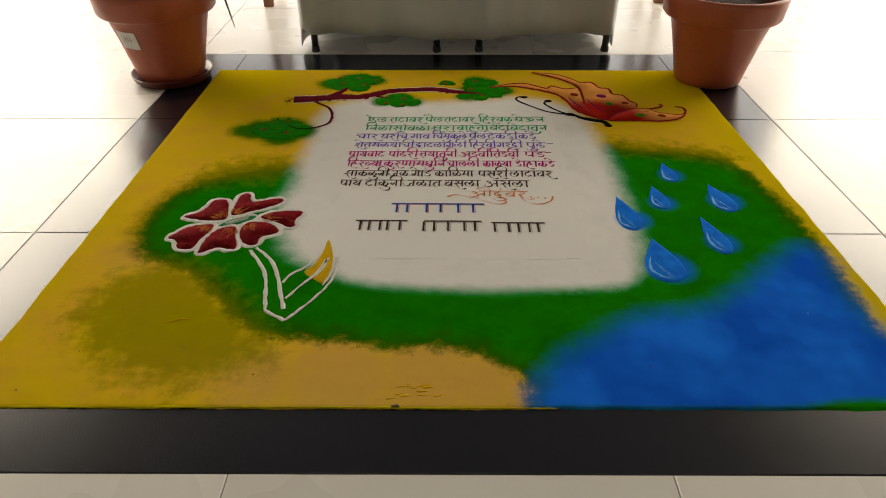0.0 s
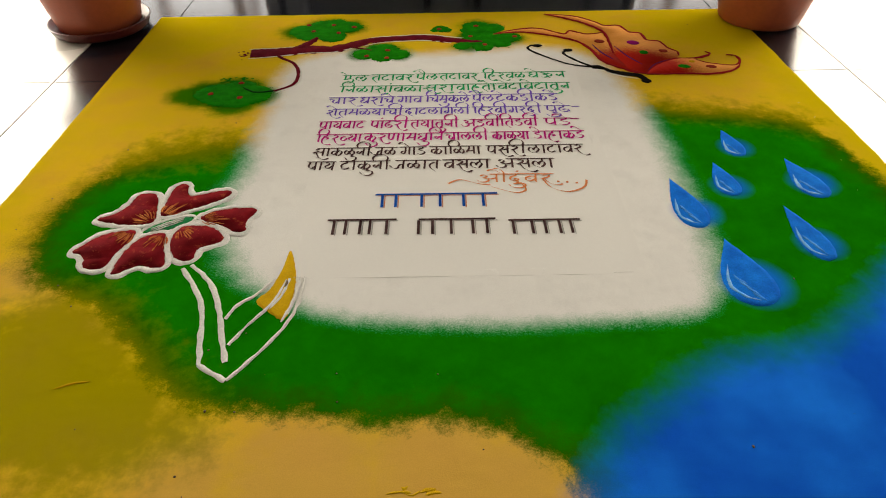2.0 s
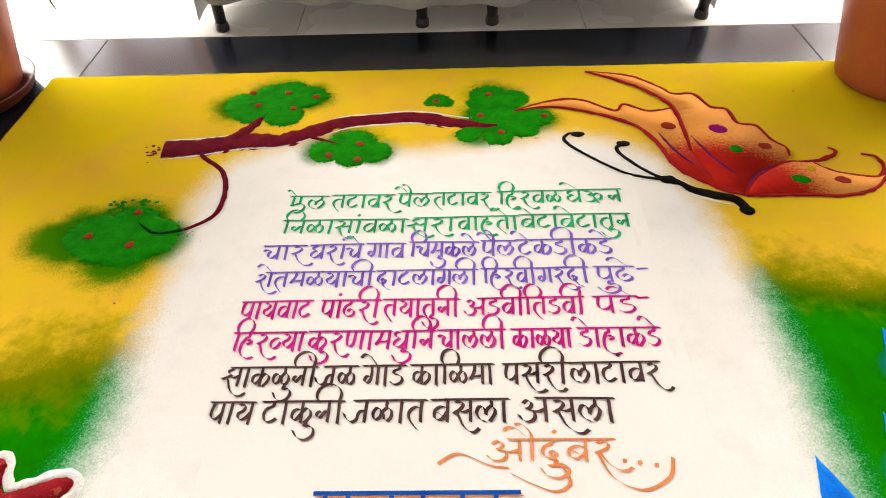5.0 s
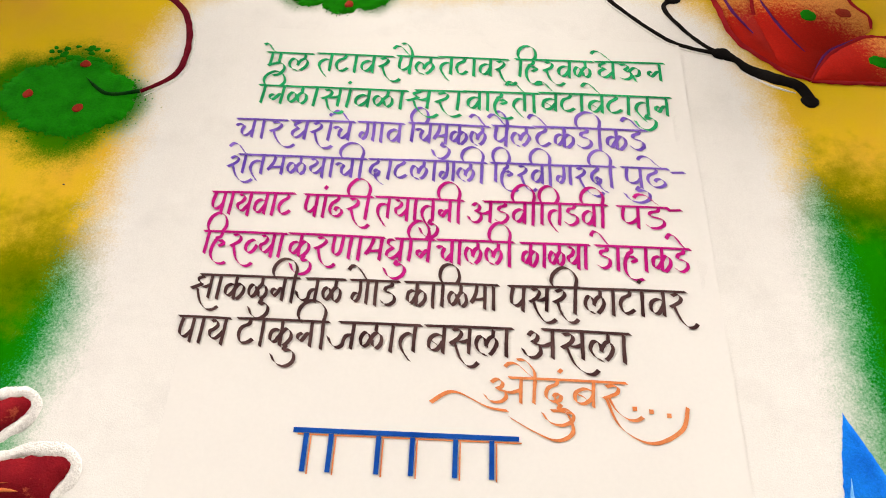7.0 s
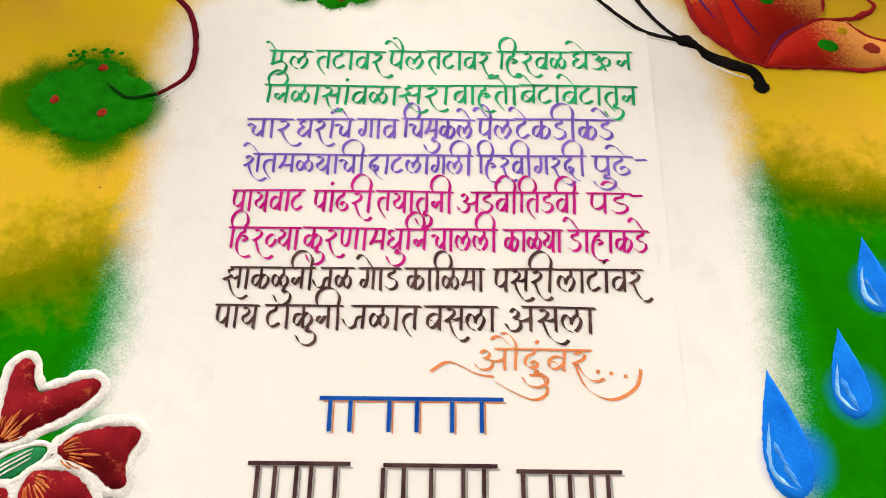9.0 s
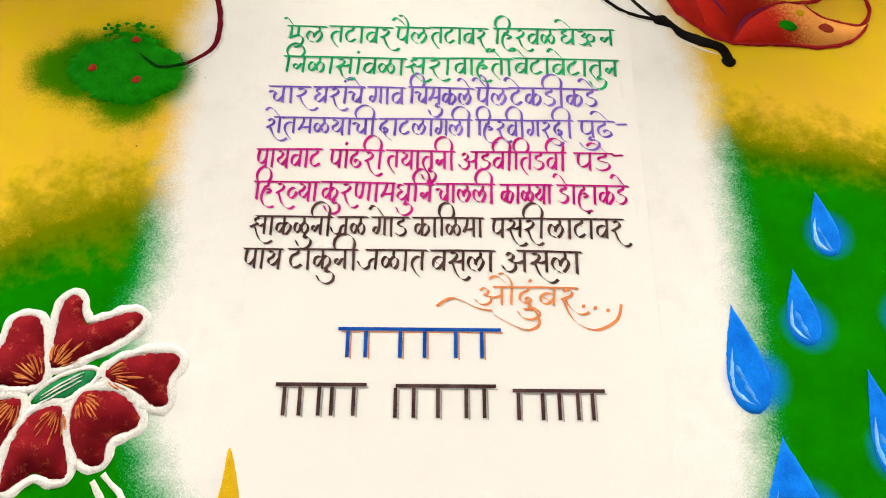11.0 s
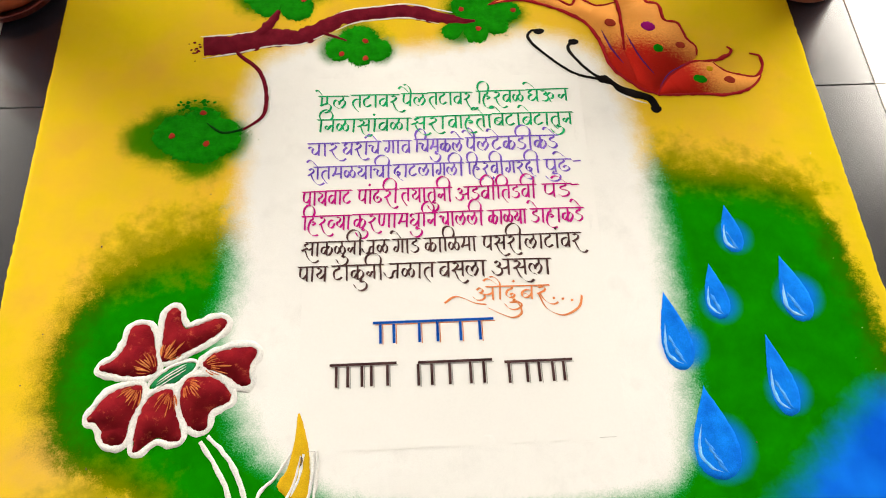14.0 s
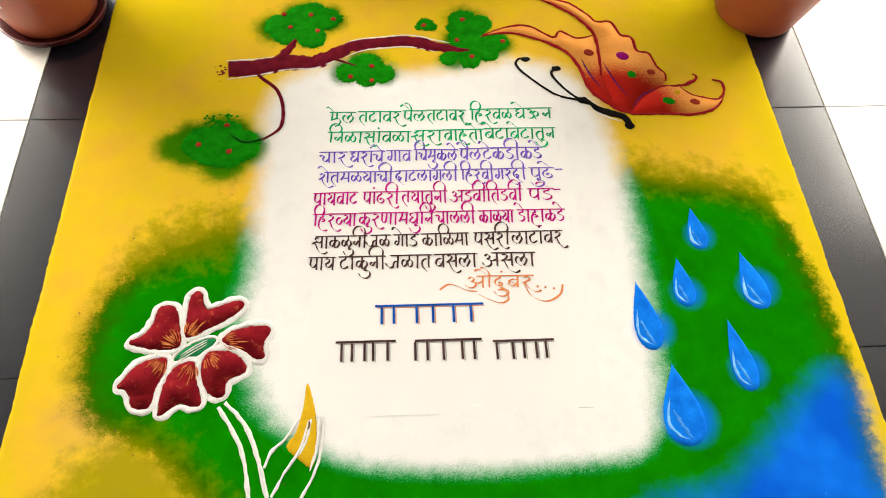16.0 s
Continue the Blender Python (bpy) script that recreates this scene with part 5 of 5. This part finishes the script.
def drape():
    """A cloth over the top, hanging to just above the floor, with soft folds."""
    bm, rows = bmesh.new(), []
    # the back panel is unseen, added to block light from the floor under the table
    path = [(TX0, TY1), (TX0, TY0), (TX1, TY0), (TX1, TY1), (TX0 + 0.002, TY1)]
    line = evenly([np.array(p) for p in path], 0.012)
    for i, q in enumerate(line):
        front = abs(q[1] - TY0) < 0.006
        u = (q[0] - TX0) / (TX1 - TX0)
        back = abs(q[1] - TY1) < 0.006
        out = np.array((0, -1.0)) if front else np.array((0, 1.0)) if back else np.array((-1.0, 0) if q[0] < 0 else (1.0, 0))
        hem = 0.066 + (-0.012 * math.sin(math.pi * min(1, u * 1.02)) + 0.006 * math.sin(u * 9.5) + 0.02 * max(0, 0.03 - u) / 0.03 if front else -0.048 + 0.03 * (q[1] - TY0))
        col = []
        for v in np.linspace(0, 1, 14):
            z = TZ + 0.004 + (hem - TZ - 0.004) * v
            fold = v ** 1.3 * (0.010 * math.sin(q[0] * 31 + q[1] * 27 + 1.5 * v) + 0.006 * math.sin(q[0] * 67 + q[1] * 40))
            p = q + out * (0.006 + fold + 0.004)
            col.append(bm.verts.new((p[0], p[1], z)))
        rows.append(col)
    for a, b in zip(rows, rows[1:]):
        for k in range(13):
            bm.faces.new((a[k], a[k + 1], b[k + 1], b[k]))
    bm.faces.new([col[0] for col in rows])
    bmesh.ops.recalc_face_normals(bm, faces=bm.faces)
    return bm


cloth = part("tablecloth", drape(), CLOTH, None)
thick = cloth.modifiers.new("thickness", "SOLIDIFY")
thick.thickness, thick.offset = 0.0014, -1
tagged(cloth, "pale grey-white cloth hanging over the table to near the floor", "tablecloth")


def chair(x, y, turn):
    ob = thing("wooden_chair", "brown wooden chair standing behind the covered table", "chair", "chairs behind the table", at=(x, y, 0))
    ob.rotation_euler.z = radians(turn)
    for sx in (-0.19, 0.19):
        for sy in (-0.19, 0.19):
            part("leg", box(bmesh.new(), sx - 0.02, sx + 0.02, sy - 0.02, sy + 0.02, 0.0, 0.9 if sy > 0 else 0.43, 0.004), WOOD, ob)
        part("rail", box(bmesh.new(), sx - 0.012, sx + 0.012, -0.17, 0.17, 0.12, 0.15, 0.003), WOOD, ob)
    part("seat", box(bmesh.new(), -0.22, 0.22, -0.22, 0.22, 0.43, 0.46, 0.008), WOOD, ob)
    for z in (0.6, 0.75):
        part("back_slat", box(bmesh.new(), -0.17, 0.17, 0.18, 0.2, z, z + 0.09, 0.004), WOOD, ob)
    return ob


chair(-0.955, 2.46, 6)
chair(1.10, 2.53, -4)


# ---- floor pieces ----
def slab(x0, x1, y0, y1, name, material, gap=0.0008):
    key = (round(x1 - x0, 4), round(y1 - y0, 4), name)
    if key not in SLABS:
        bm = bmesh.new()
        hx, hy = (x1 - x0) / 2 - gap, (y1 - y0) / 2 - gap
        top = [bm.verts.new((sx * (hx - 0.001), sy * (hy - 0.001), 0)) for sx, sy in ((-1, -1), (1, -1), (1, 1), (-1, 1))]
        mid = [bm.verts.new((sx * hx, sy * hy, -0.001)) for sx, sy in ((-1, -1), (1, -1), (1, 1), (-1, 1))]
        low = [bm.verts.new((sx * hx, sy * hy, -0.006)) for sx, sy in ((-1, -1), (1, -1), (1, 1), (-1, 1))]
        bm.faces.new(top)
        for a, b in ((top, mid), (mid, low)):
            for i in range(4):
                bm.faces.new((a[i], b[i], b[(i + 1) % 4], a[(i + 1) % 4]))
        mesh = bpy.data.meshes.new(name)
        bm.normal_update()
        bm.to_mesh(mesh)
        bm.free()
        mesh.materials.append(material)
        SLABS[key] = mesh
    ob = new(name, SLABS[key])
    ob.location = ((x0 + x1) / 2, (y0 + y1) / 2, 0)
    ob.parent = floor
    return ob


SLABS = {}


def tiles(x0, x1, y0, y1, ox, oy, px=0.6, py=0.568):
    i0, j0 = math.floor((x0 - ox) / px), math.floor((y0 - oy) / py)
    i = i0
    while ox + i * px < x1 - 0.01:
        j = j0
        while oy + j * py < y1 - 0.01:
            a, b, c, d = max(x0, ox + i * px), min(x1, ox + (i + 1) * px), max(y0, oy + j * py), min(y1, oy + (j + 1) * py)
            if b - a > 0.02 and d - c > 0.02:
                slab(a, b, c, d, "tile", TILE)
            j += 1
        i += 1


tiles(WL, BX0, WF, WB, BX0, 0.582)
tiles(BX1, WR, WF, WB, BX1, 0.582)
tiles(BX0, BX1, WF, BY0, -0.3, 0.0)
tiles(BX0, BX1, BY1, WB, -0.3, BY1)
tiles(-0.69, 0.72, 0.17, 1.50, -0.3, 0.582)
for a, b in ((0.0, 0.582), (0.582, 1.15), (1.15, BY1)):
    slab(BX0, -0.69, a, b, "granite_strip", GRANITE)
    slab(0.72, BX1, a, b, "granite_strip", GRANITE)
slab(-0.69, 0.72, 0.0, 0.17, "granite_strip", GRANITE)
slab(-0.69, 0.72, 1.50, BY1, "granite_strip", GRANITE)
